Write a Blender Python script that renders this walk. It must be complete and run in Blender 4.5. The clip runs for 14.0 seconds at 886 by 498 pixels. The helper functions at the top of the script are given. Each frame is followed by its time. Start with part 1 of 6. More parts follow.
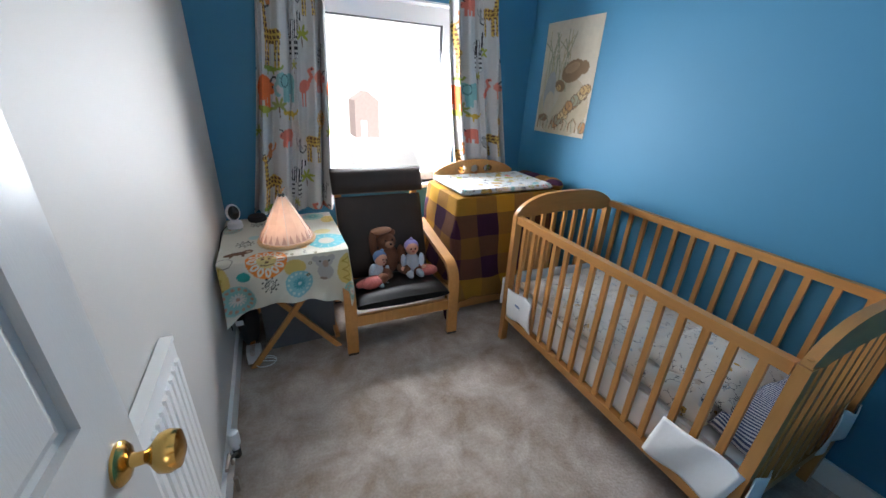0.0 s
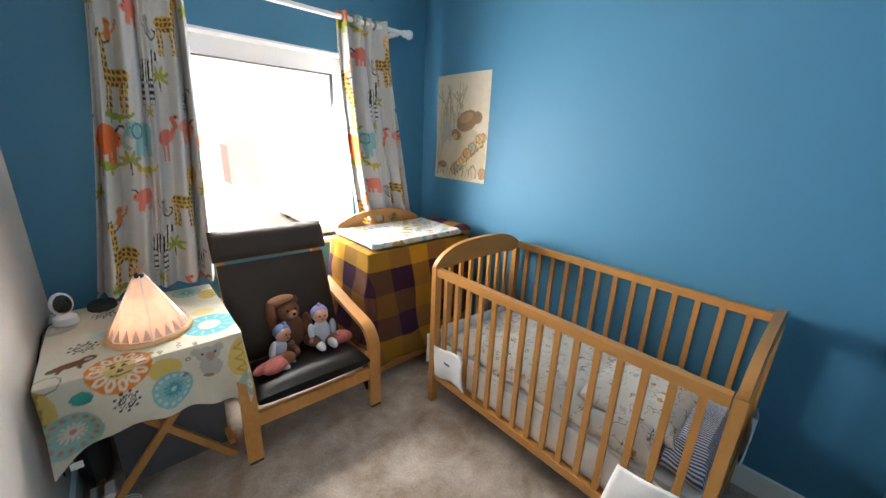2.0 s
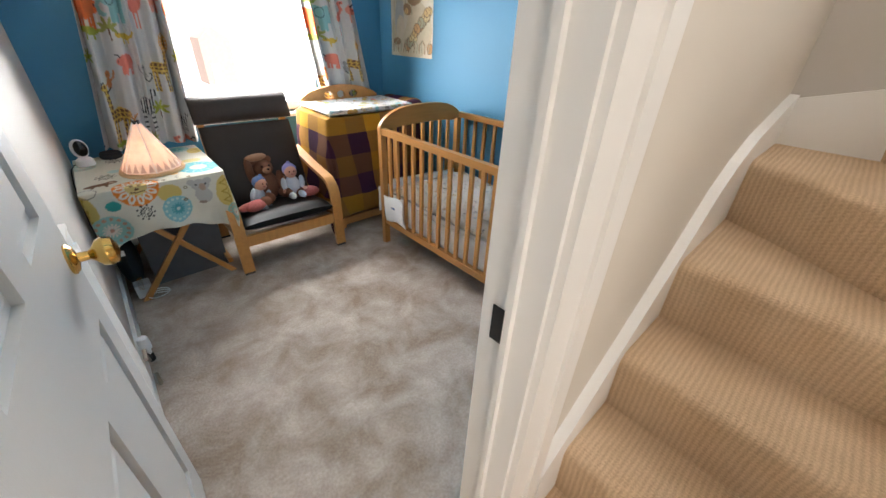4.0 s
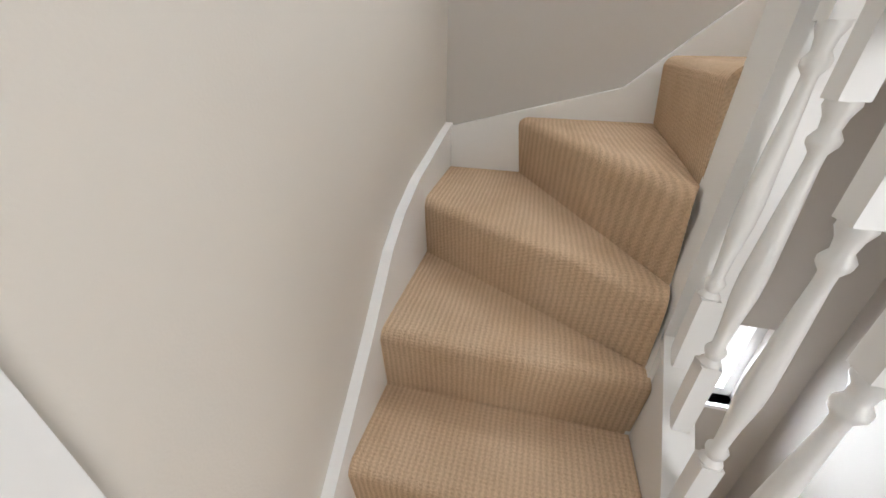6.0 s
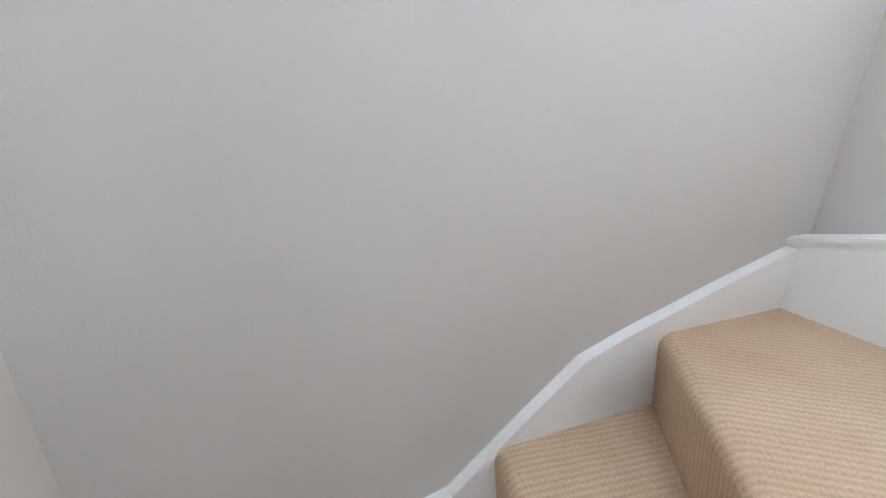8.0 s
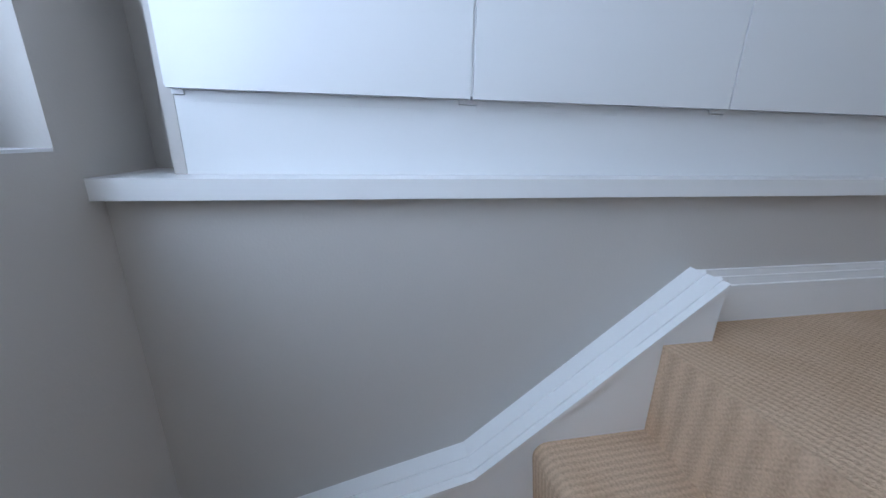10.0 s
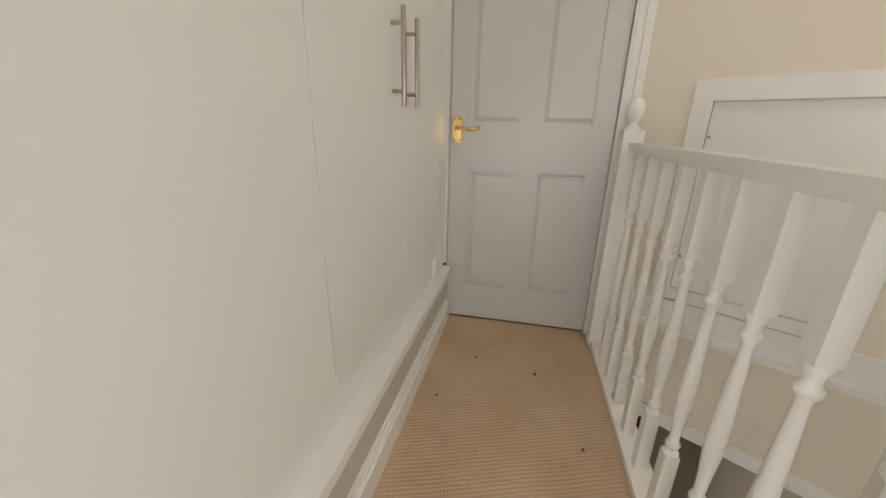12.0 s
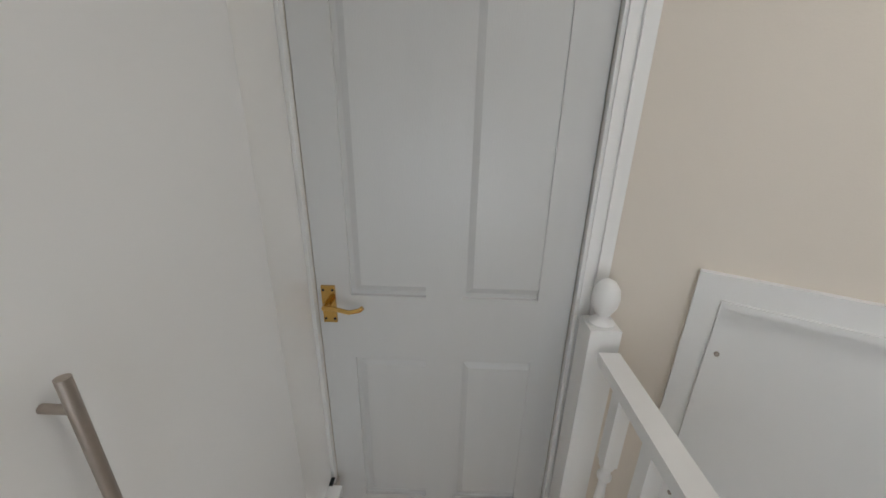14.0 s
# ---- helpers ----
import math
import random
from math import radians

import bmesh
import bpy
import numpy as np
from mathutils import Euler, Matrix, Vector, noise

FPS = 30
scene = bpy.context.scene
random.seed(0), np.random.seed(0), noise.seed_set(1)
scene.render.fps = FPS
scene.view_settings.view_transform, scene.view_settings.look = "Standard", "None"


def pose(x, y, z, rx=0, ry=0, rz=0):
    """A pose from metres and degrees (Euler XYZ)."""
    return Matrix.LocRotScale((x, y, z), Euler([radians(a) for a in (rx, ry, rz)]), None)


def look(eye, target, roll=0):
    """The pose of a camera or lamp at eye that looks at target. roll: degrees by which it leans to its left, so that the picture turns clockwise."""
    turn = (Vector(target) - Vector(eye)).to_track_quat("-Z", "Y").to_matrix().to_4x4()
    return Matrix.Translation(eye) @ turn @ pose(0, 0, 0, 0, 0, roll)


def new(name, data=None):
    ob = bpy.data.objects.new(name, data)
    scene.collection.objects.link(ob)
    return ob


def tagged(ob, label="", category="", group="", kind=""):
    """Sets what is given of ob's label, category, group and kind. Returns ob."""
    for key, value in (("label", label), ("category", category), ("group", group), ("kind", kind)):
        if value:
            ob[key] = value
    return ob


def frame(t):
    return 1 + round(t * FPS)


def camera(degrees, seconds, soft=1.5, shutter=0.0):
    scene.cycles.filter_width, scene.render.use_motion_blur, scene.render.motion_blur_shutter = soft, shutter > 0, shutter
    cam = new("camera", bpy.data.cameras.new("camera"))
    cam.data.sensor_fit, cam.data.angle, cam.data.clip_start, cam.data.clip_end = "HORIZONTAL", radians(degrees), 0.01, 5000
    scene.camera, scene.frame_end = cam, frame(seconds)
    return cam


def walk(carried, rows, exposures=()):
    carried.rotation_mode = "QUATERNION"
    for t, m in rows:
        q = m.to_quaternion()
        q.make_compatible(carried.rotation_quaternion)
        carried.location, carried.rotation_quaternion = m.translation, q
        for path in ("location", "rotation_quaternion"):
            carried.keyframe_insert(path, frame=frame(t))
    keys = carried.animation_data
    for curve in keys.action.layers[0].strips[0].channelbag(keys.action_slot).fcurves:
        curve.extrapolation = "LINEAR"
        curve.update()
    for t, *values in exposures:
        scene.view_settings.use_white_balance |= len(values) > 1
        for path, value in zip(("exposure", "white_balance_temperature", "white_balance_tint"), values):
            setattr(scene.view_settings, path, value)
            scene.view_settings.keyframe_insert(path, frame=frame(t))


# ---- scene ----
cam = camera(101.3, 14.0)
PATH = [
    (0, (0.684, 0.141, 1.385), (1.478, 1.791, 0.581), 2.7),
    (0.5, (0.681, 0.26, 1.417), (1.737, 1.768, 0.636), 3.0),
    (1, (0.692, 0.314, 1.438), (1.875, 1.774, 0.753), 2.6),
    (1.5, (0.687, 0.334, 1.424), (1.944, 1.768, 0.822), 2.5),
    (2, (0.691, 0.346, 1.415), (1.983, 1.756, 0.83), 2.4),
    (2.2, (0.697, 0.339, 1.413), (1.989, 1.75, 0.827), 2.2),
    (4.3, (0.545, -0.398, 1.297), (1.727, 0.808, 0.225), 2.4),
    (4.5, (0.537, -0.473, 1.313), (1.788, 0.646, 0.225), 2.0),
    (5, (0.594, -0.523, 1.348), (2.044, 0.321, 0.259), 1.0),
    (5.5, (0.754, -0.475, 1.384), (2.331, 0.131, 0.314), 0.6),
    (6, (0.978, -0.436, 1.418), (2.674, -0.027, 0.44), 0.8),
    (6.5, (1.246, -0.422, 1.512), (3.071, -0.183, 0.73), 0.8),
    (7, (1.476, -0.394, 1.722), (3.358, -0.347, 1.046), 1.8),
    (7.2, (1.514, -0.508, 1.749), (3.442, -0.346, 1.243), -0.1),
    (9.3, (2.02, -0.919, 2.353), (2.704, -2.713, 1.793), 0.3),
    (9.5, (2.042, -0.971, 2.437), (2.408, -2.84, 1.826), 0.9),
    (10, (1.986, -1.079, 2.575), (1.649, -2.961, 1.988), 1.2),
    (10.5, (1.84, -1.134, 2.723), (0.857, -2.776, 2.142), 0.7),
    (11, (1.677, -1.212, 2.87), (0.179, -2.387, 2.257), 1.1),
    (11.5, (1.562, -1.287, 3.031), (-0.203, -1.99, 2.407), 1.5),
    (12, (1.419, -1.344, 3.182), (-0.433, -1.749, 2.544), 1.2),
    (12.5, (1.249, -1.366, 3.316), (-0.637, -1.605, 2.695), 1.3),
    (13, (1.076, -1.36, 3.467), (-0.823, -1.46, 2.847), 1.6),
    (13.5, (0.858, -1.337, 3.592), (-1.027, -1.383, 2.926), 1.2),
    (14, (0.572, -1.332, 3.685), (-1.301, -1.371, 2.983), 1.2),
]
# the turn round the newel post
EXTRA = [
    (3.2, look((0.63, -0.02, 1.34), (1.90, 1.30, 0.50), 2.3)),
    (7.9, look((1.80, -0.49, 2.00), (3.55, -0.95, 1.42), 0.3)),
    (8.6, look((1.99, -0.66, 2.18), (3.33, -2.00, 1.62), 0.7)),
]
# white balance and exposure follow the camera in this list
EXPOSURES = [
    (0.0, -0.05, 6250, 13), (2.2, 0.40, 7250, 14), (4.3, 0.38, 6700, 12), (5.1, 0.35, 6450, 10), (6.0, 0.35, 6000, 10), (7.2, 0.45, 5350, 10),
    (9.3, -0.50, 5300, 10), (10.0, -1.50, 5000, 10), (11.0, -1.72, 6000, 10), (11.8, -1.10, 7400, 11), (12.7, -1.16, 6750, 10), (14.0, -1.26, 6200, 10),
]
walk(cam, sorted([(t, look(e, g, r)) for t, e, g, r in PATH] + EXTRA, key=lambda q: q[0]), EXPOSURES)

# ---------- world and lights ----------
world = bpy.data.worlds.new("sky")
scene.world = world
world.use_nodes = True
wn = world.node_tree.nodes
sky = wn.new("ShaderNodeTexSky")
sky.sky_type = "NISHITA"
sky.sun_disc = False
sky.sun_elevation = radians(43)
sky.sun_rotation = radians(188.5)
wn["Background"].inputs["Strength"].default_value = 0.12
world.node_tree.links.new(sky.outputs[0], wn["Background"].inputs[0])
sun = new("sun", bpy.data.lights.new("sun", "SUN"))
sun.data.energy, sun.data.angle, sun.data.color = 4.5, radians(0.6), (1.0, 0.96, 0.9)
sun.matrix_world = look((-1.5, -10, 9.5), (0, 0, 0))


def area_lamp(name, x, y, z, target, w, h, power, colour):
    ob = new(name, bpy.data.lights.new(name, "AREA"))
    ob.data.shape, ob.data.size, ob.data.size_y = "RECTANGLE", w, h
    ob.data.energy, ob.data.color = power, colour
    ob.matrix_world = look((x, y, z), target)
    return ob


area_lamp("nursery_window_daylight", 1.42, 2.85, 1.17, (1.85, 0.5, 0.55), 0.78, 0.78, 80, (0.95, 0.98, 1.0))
area_lamp("stair_window_daylight", 2.50, -1.10, 3.05, (0, -1.10, 2.4), 0.92, 0.95, 30, (0.90, 0.95, 1.0))
# overhead fill added to light the stairwell; no roof window is known
area_lamp("overhead_fill_lamp", 0.62, -0.45, 4.66, (0.75, -0.45, 0), 0.7, 0.6, 13, (1.0, 0.94, 0.87))
area_lamp("lower_window_daylight", 2.50, -1.265, 0.2, (1.2, -1.1, -0.3), 0.42, 0.40, 9, (0.95, 0.98, 1.0))
# fill lamp added to brighten the lower landing; no window is seen here
area_lamp("landing_fill_lamp", 0.12, -1.78, 1.10, (1.5, -0.5, 0.8), 0.76, 0.96, 13, (1.0, 0.95, 0.88))


# ---------- materials ----------
def material(name, colour, rough=0.6, metal=0.0, vary=0.08, scale=8.0, bump=0.0, bump_scale=60.0, spec=0.5, stretch=None):
    m = bpy.data.materials.new(name)
    m.use_nodes = True
    nt, n = m.node_tree, m.node_tree.nodes
    b = n["Principled BSDF"]
    b.inputs["Roughness"].default_value, b.inputs["Metallic"].default_value = rough, metal
    b.inputs["Specular IOR Level"].default_value = spec
    tc = n.new("ShaderNodeTexCoord")
    src = tc.outputs["Object"]
    if stretch:
        mp = n.new("ShaderNodeMapping")
        mp.inputs["Scale"].default_value = stretch
        nt.links.new(src, mp.inputs[0])
        src = mp.outputs[0]
    nz = n.new("ShaderNodeTexNoise")
    nz.inputs["Scale"].default_value, nz.inputs["Detail"].default_value = scale, 6
    nt.links.new(src, nz.inputs["Vector"])
    mix = n.new("ShaderNodeMix")
    mix.data_type = "RGBA"
    mix.inputs["A"].default_value = (*[c * (1 - vary) for c in colour], 1)
    mix.inputs["B"].default_value = (*[min(1, c * (1 + vary)) for c in colour], 1)
    nt.links.new(nz.outputs["Fac"], mix.inputs["Factor"])
    nt.links.new(mix.outputs["Result"], b.inputs["Base Color"])
    if bump:
        nb = n.new("ShaderNodeTexNoise")
        nb.inputs["Scale"].default_value, nb.inputs["Detail"].default_value = bump_scale, 4
        nt.links.new(src, nb.inputs["Vector"])
        bp = n.new("ShaderNodeBump")
        bp.inputs["Strength"].default_value, bp.inputs["Distance"].default_value = bump, 0.004
        nt.links.new(nb.outputs["Fac"], bp.inputs["Height"])
        nt.links.new(bp.outputs[0], b.inputs["Normal"])
    m["mix"] = mix.name
    return m


BLUE = material("blue_wall_paint", (0.040, 0.197, 0.335), 0.62, vary=0.05, scale=2.5, bump=0.12, bump_scale=220)
CREAM = material("cream_wall_paint", (0.68, 0.635, 0.565), 0.55, vary=0.03, scale=2.0, bump=0.1, bump_scale=200)
# lighter copy of the cream: light on the slanting wall put into its colour
CREAM_LIT = material("cream_wall_paint_lit", (0.80, 0.725, 0.63), 0.6, vary=0.03, scale=2.0, bump=0.1, bump_scale=200)
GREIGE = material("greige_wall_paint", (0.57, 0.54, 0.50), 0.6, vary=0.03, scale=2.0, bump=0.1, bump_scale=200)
WHITE_WALL = material("white_wall_paint", (0.80, 0.79, 0.76), 0.6, vary=0.02, scale=2.0, bump=0.1, bump_scale=200)
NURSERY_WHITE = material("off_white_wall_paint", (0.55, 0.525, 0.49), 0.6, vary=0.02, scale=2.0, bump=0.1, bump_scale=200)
GLOSS = material("white_gloss_paint", (0.85, 0.845, 0.825), 0.28, vary=0.03, scale=6, bump=0.05, bump_scale=30)
CUPBOARD = material("white_laminate", (0.80, 0.80, 0.79), 0.22, vary=0.01, scale=4)
UPVC = material("white_plastic", (0.84, 0.85, 0.86), 0.3, vary=0.01)
DOORPAINT = material("white_satin_door_paint", (0.60, 0.60, 0.588), 0.35, vary=0.02, scale=5, bump=0.12, bump_scale=90, stretch=(6, 6, 0.6))
BRASS = material("polished_brass", (0.66, 0.42, 0.13), 0.2, 1.0, vary=0.12, scale=30)
CHROME = material("brushed_steel", (0.44, 0.39, 0.34), 0.38, 1.0, vary=0.05, scale=40)
BEECH = material("oiled_pine_wood", (0.46, 0.215, 0.062), 0.38, vary=0.25, scale=5, bump=0.1, bump_scale=30, stretch=(9, 9, 1.0))
BEECH_X = material("oiled_pine_wood_lengthwise", (0.46, 0.215, 0.062), 0.38, vary=0.25, scale=5, bump=0.1, bump_scale=30, stretch=(9, 1.0, 9))
LEATHER = material("black_leather", (0.006, 0.006, 0.006), 0.33, vary=0.3, scale=12, spec=0.13, bump=0.12, bump_scale=140)
BROWN_CLOTH = material("dark_brown_leather", (0.030, 0.021, 0.018), 0.55, spec=0.35, vary=0.2, scale=10, bump=0.25, bump_scale=130)
# near-black parts, and also a wall and strips coloured to stand for shade
DARK = material("black_parts_and_shade", (0.02, 0.022, 0.025), 0.8)
GREY_FABRIC = material("grey_fabric", (0.10, 0.105, 0.115), 0.9, vary=0.15, scale=20, bump=0.3, bump_scale=300)
WHITE_CLOTH = material("white_cotton", (0.78, 0.79, 0.80), 0.85, vary=0.05, scale=12, bump=0.25, bump_scale=60)


def carpet(name, dark, light, patch, weave):
    """Pile carpet: broad trodden patches, fine tufts, and for loop pile a woven relief. Shade in the hollows is put
    into the colour.
    """
    m = bpy.data.materials.new(name)
    m.use_nodes = True
    nt, n = m.node_tree, m.node_tree.nodes
    bs = n["Principled BSDF"]
    bs.inputs["Roughness"].default_value, bs.inputs["Specular IOR Level"].default_value = 0.95, 0.1
    tc = n.new("ShaderNodeTexCoord")
    big = n.new("ShaderNodeTexNoise")
    big.inputs["Scale"].default_value, big.inputs["Detail"].default_value, big.inputs["Roughness"].default_value, big.inputs["Distortion"].default_value = patch, 6, 0.58 if weave else 0.64, 0.12 if weave else 0.35
    nt.links.new(tc.outputs["Object"], big.inputs["Vector"])
    rp = n.new("ShaderNodeValToRGB")
    rp.color_ramp.elements[0].position, rp.color_ramp.elements[1].position = (0.34, 0.68) if not weave else (0.36, 0.66)
    rp.color_ramp.elements[0].color, rp.color_ramp.elements[1].color = (*dark, 1), (*light, 1)
    nt.links.new(big.outputs["Fac"], rp.inputs[0])
    fine = n.new("ShaderNodeTexNoise")
    fine.inputs["Scale"].default_value, fine.inputs["Detail"].default_value = 240 if weave else 95, 3 if weave else 5
    nt.links.new(tc.outputs["Object"], fine.inputs["Vector"])
    height = fine.outputs["Fac"]
    shade = fine.outputs["Fac"]
    if weave:
        rows = []
        across = n.new("ShaderNodeSeparateXYZ")
        nt.links.new(tc.outputs["UV"], across.inputs[0])
        for sock, wobble in (("X", 6.0), ("Y", 5.0)):
            wob = n.new("ShaderNodeMath")
            wob.operation = "MULTIPLY"
            nt.links.new(big.outputs["Fac"], wob.inputs[0])
            wob.inputs[1].default_value = wobble
            row = n.new("ShaderNodeMath")
            row.operation = "MULTIPLY_ADD"
            nt.links.new(across.outputs[sock], row.inputs[0])
            row.inputs[1].default_value = 460.0 if sock == "X" else 620.0
            nt.links.new(wob.outputs[0], row.inputs[2])
            sn = n.new("ShaderNodeMath")
            sn.operation = "SINE"
            nt.links.new(row.outputs[0], sn.inputs[0])
            rows.append(sn.outputs[0])
        half = n.new("ShaderNodeMath")
        half.operation = "MULTIPLY_ADD"
        nt.links.new(rows[1], half.inputs[0])
        half.inputs[1].default_value = 0.40
        nt.links.new(rows[0], half.inputs[2])
        mul = half
        ma = n.new("ShaderNodeMath")
        ma.operation = "MULTIPLY_ADD"
        nt.links.new(mul.outputs[0], ma.inputs[0])
        ma.inputs[1].default_value = 0.14
        nt.links.new(fine.outputs["Fac"], ma.inputs[2])
        height = ma.outputs[0]
        shade = ma.outputs[0]
    # the relief also darkens the colour in its hollows, like shade
    mx = n.new("ShaderNodeMix")
    mx.data_type, mx.blend_type = "RGBA", "MULTIPLY"
    mx.inputs["Factor"].default_value = 0.56 if weave else 0.5
    r2 = n.new("ShaderNodeValToRGB")
    r2.color_ramp.elements[0].position, r2.color_ramp.elements[1].position = 0.15, 0.75
    r2.color_ramp.elements[0].color = (0.45, 0.42, 0.40, 1)
    nt.links.new(shade, r2.inputs[0])
    nt.links.new(rp.outputs["Color"], mx.inputs["A"])
    nt.links.new(r2.outputs["Color"], mx.inputs["B"])
    nt.links.new(mx.outputs["Result"], bs.inputs["Base Color"])
    bp = n.new("ShaderNodeBump")
    bp.inputs["Strength"].default_value, bp.inputs["Distance"].default_value = 0.8, 0.005
    nt.links.new(height, bp.inputs["Height"])
    nt.links.new(bp.outputs[0], bs.inputs["Normal"])
    return m


NURSERY_CARPET = carpet("beige_grey_pile_carpet", (0.31, 0.24, 0.185), (0.58, 0.51, 0.455), 4.8, False)
STAIR_CARPET = carpet("beige_loop_carpet", (0.65, 0.47, 0.305), (0.73, 0.55, 0.375), 5.0, True)
OAK_FLOOR = material("oak_floor", (0.45, 0.30, 0.17), 0.4, vary=0.2, scale=4, stretch=(1, 8, 1))


# ---------- building helpers ----------
def box(bm, x0, x1, y0, y1, z0, z1, m=None):
    vs = [bm.verts.new(Vector(c) if m is None else m @ Vector(c)) for c in (
        (x0, y0, z0), (x1, y0, z0), (x1, y1, z0), (x0, y1, z0), (x0, y0, z1), (x1, y0, z1), (x1, y1, z1), (x0, y1, z1))]
    for f in ((3, 2, 1, 0), (4, 5, 6, 7), (0, 1, 5, 4), (1, 2, 6, 5), (2, 3, 7, 6), (3, 0, 4, 7)):
        bm.faces.new([vs[i] for i in f])
    return vs


def prism(bm, pts, z0, z1):
    """Upright prism over the plan polygon pts (anticlockwise)."""
    a = [bm.verts.new((x, y, z0)) for x, y in pts]
    b = [bm.verts.new((x, y, z1)) for x, y in pts]
    bm.faces.new(a[::-1]), bm.faces.new(b)
    for i in range(len(pts)):
        j = (i + 1) % len(pts)
        bm.faces.new((a[i], a[j], b[j], b[i]))


def sheet(bm, pts3, shift):
    """A plate: polygon pts3 thickened by the vector shift."""
    shift = Vector(shift)
    a = [bm.verts.new(p) for p in pts3]
    b = [bm.verts.new(Vector(p) + shift) for p in pts3]
    bm.faces.new(a), bm.faces.new(b[::-1])
    for i in range(len(pts3)):
        j = (i + 1) % len(pts3)
        bm.faces.new((a[j], a[i], b[i], b[j]))


def lathe(bm, profile, at=(0, 0, 0), n=14, m=None):
    """Turned shape round z from (radius, z) rows."""
    rings = []
    for r, z in profile:
        ring = []
        for i in range(n):
            a = 2 * math.pi * i / n
            p = Vector((at[0] + r * math.cos(a), at[1] + r * math.sin(a), at[2] + z))
            ring.append(bm.verts.new(p if m is None else m @ p))
        rings.append(ring)
    for k in range(len(rings) - 1):
        for i in range(n):
            j = (i + 1) % n
            bm.faces.new((rings[k][i], rings[k][j], rings[k + 1][j], rings[k + 1][i]))
    bm.faces.new(rings[0][::-1]), bm.faces.new(rings[-1])


def tube(bm, pts, r, n=10):
    """A round bar along the points."""
    pts = [Vector(p) for p in pts]
    rings = []
    for i, p in enumerate(pts):
        d = (pts[min(i + 1, len(pts) - 1)] - pts[max(i - 1, 0)]).normalized()
        u = d.orthogonal().normalized() if abs(d.z) > 0.9 else d.cross(Vector((0, 0, 1))).normalized()
        v = d.cross(u)
        rings.append([bm.verts.new(p + r * (math.cos(2 * math.pi * k / n) * u + math.sin(2 * math.pi * k / n) * v)) for k in range(n)])
    for a, b in zip(rings, rings[1:]):
        for k in range(n):
            bm.faces.new((a[k], a[(k + 1) % n], b[(k + 1) % n], b[k]))
    bm.faces.new(rings[0][::-1]), bm.faces.new(rings[-1])


def finish(name, bm, mat, bevel=0.0, smooth=False, seg=2):
    if bevel:
        bmesh.ops.bevel(bm, geom=[e for e in bm.edges if e.is_manifold and e.calc_face_angle(0) > 0.5], offset=bevel, segments=seg, affect="EDGES", clamp_overlap=True)
    bmesh.ops.recalc_face_normals(bm, faces=bm.faces)
    me = bpy.data.meshes.new(name)
    bm.to_mesh(me)
    bm.free()
    me.materials.append(mat)
    for p in me.polygons:
        p.use_smooth = smooth
    if smooth:
        me.set_sharp_from_angle(angle=radians(42))
    return new(name, me)


def part(name, bm, mat, parent, label="", bevel=0.0, smooth=False, seg=2):
    ob = finish(name, bm, mat, bevel, smooth, seg)
    ob.parent = parent
    ob.matrix_parent_inverse = Matrix.Identity(4)
    if label:
        ob["label"] = label
    return ob


def thing(name, label, category, m=None, group=""):
    ob = new(name)
    ob.empty_display_size = 0.1
    if m is not None:
        ob.matrix_basis = m
    return tagged(ob, label, category, group)


def structure(name, bm, mat, label, category, bevel=0.0, smooth=False):
    return tagged(finish(name, bm, mat, bevel, smooth), label, category, kind="structure")


def boxes(*bs):
    bm = bmesh.new()
    for b in bs:
        box(bm, *b)
    return bm


def weave_map(ob, along=(1, 0)):
    """Lays the carpet's rows along a direction of the plan, over treads and risers alike."""
    ux, uy = Vector(along).normalized()
    me = ob.data
    uv = me.uv_layers.new(name="weave")
    for loop in me.loops:
        c = me.vertices[loop.vertex_index].co
        uv.data[loop.index].uv = (c.x * ux + c.y * uy, -c.x * uy + c.y * ux - c.z)
    return ob


# ---------- the large structure ----------
XL, XR, YW = 0.38, 2.535, 2.64      # nursery: white wall, blue wall, window wall
XE, YU, L = 2.392, -1.70, 2.20        # stair end wall, cupboard wall, upper floor
XD = -0.335                          # wall with the upper door
CEIL, TOP = 2.42, 4.60
DX0, DX1, DH = 0.318, 0.965, 2.0       # nursery doorway
WX0, WX1, WZ0, WZ1 = 0.96, 1.92, 0.74, 1.885   # nursery window

structure("floor_nursery", boxes((XL, XR, -0.05, YW, -0.2, 0)), NURSERY_CARPET, "beige grey carpet, trodden and patchy, in the nursery", "carpet")
weave_map(structure("floor_landing", boxes((-1.4, 1.0, -0.90, -0.05, -0.2, 0.0)), STAIR_CARPET, "beige loop carpet of the lower landing", "carpet"))
structure("ceiling_nursery", boxes((XL - 0.1, XR, 0, YW, CEIL, CEIL + 0.15)), WHITE_WALL, "plain white nursery ceiling", "ceiling")
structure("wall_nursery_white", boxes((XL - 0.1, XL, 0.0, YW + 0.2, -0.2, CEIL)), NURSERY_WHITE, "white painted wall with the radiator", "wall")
structure("wall_nursery_blue", boxes((XR, XR + 0.15, -0.1, YW + 0.2, -0.2, CEIL + 0.15)), BLUE, "deep blue painted wall behind the cot", "wall")
structure("wall_window", boxes((XL, WX0, YW, YW + 0.25, -0.2, CEIL), (WX1, XR, YW, YW + 0.25, -0.2, CEIL),
                               (WX0, WX1, YW, YW + 0.25, -0.2, WZ0), (WX0, WX1, YW, YW + 0.25, WZ1, CEIL)), BLUE, "blue painted wall round the nursery window", "wall")
structure("wall_front_nursery_side", boxes((DX1, XR, -0.004, 0.0, 0, CEIL), (DX0, DX1, -0.004, 0, DH, CEIL)), BLUE, "blue nursery side of the door wall", "wall")
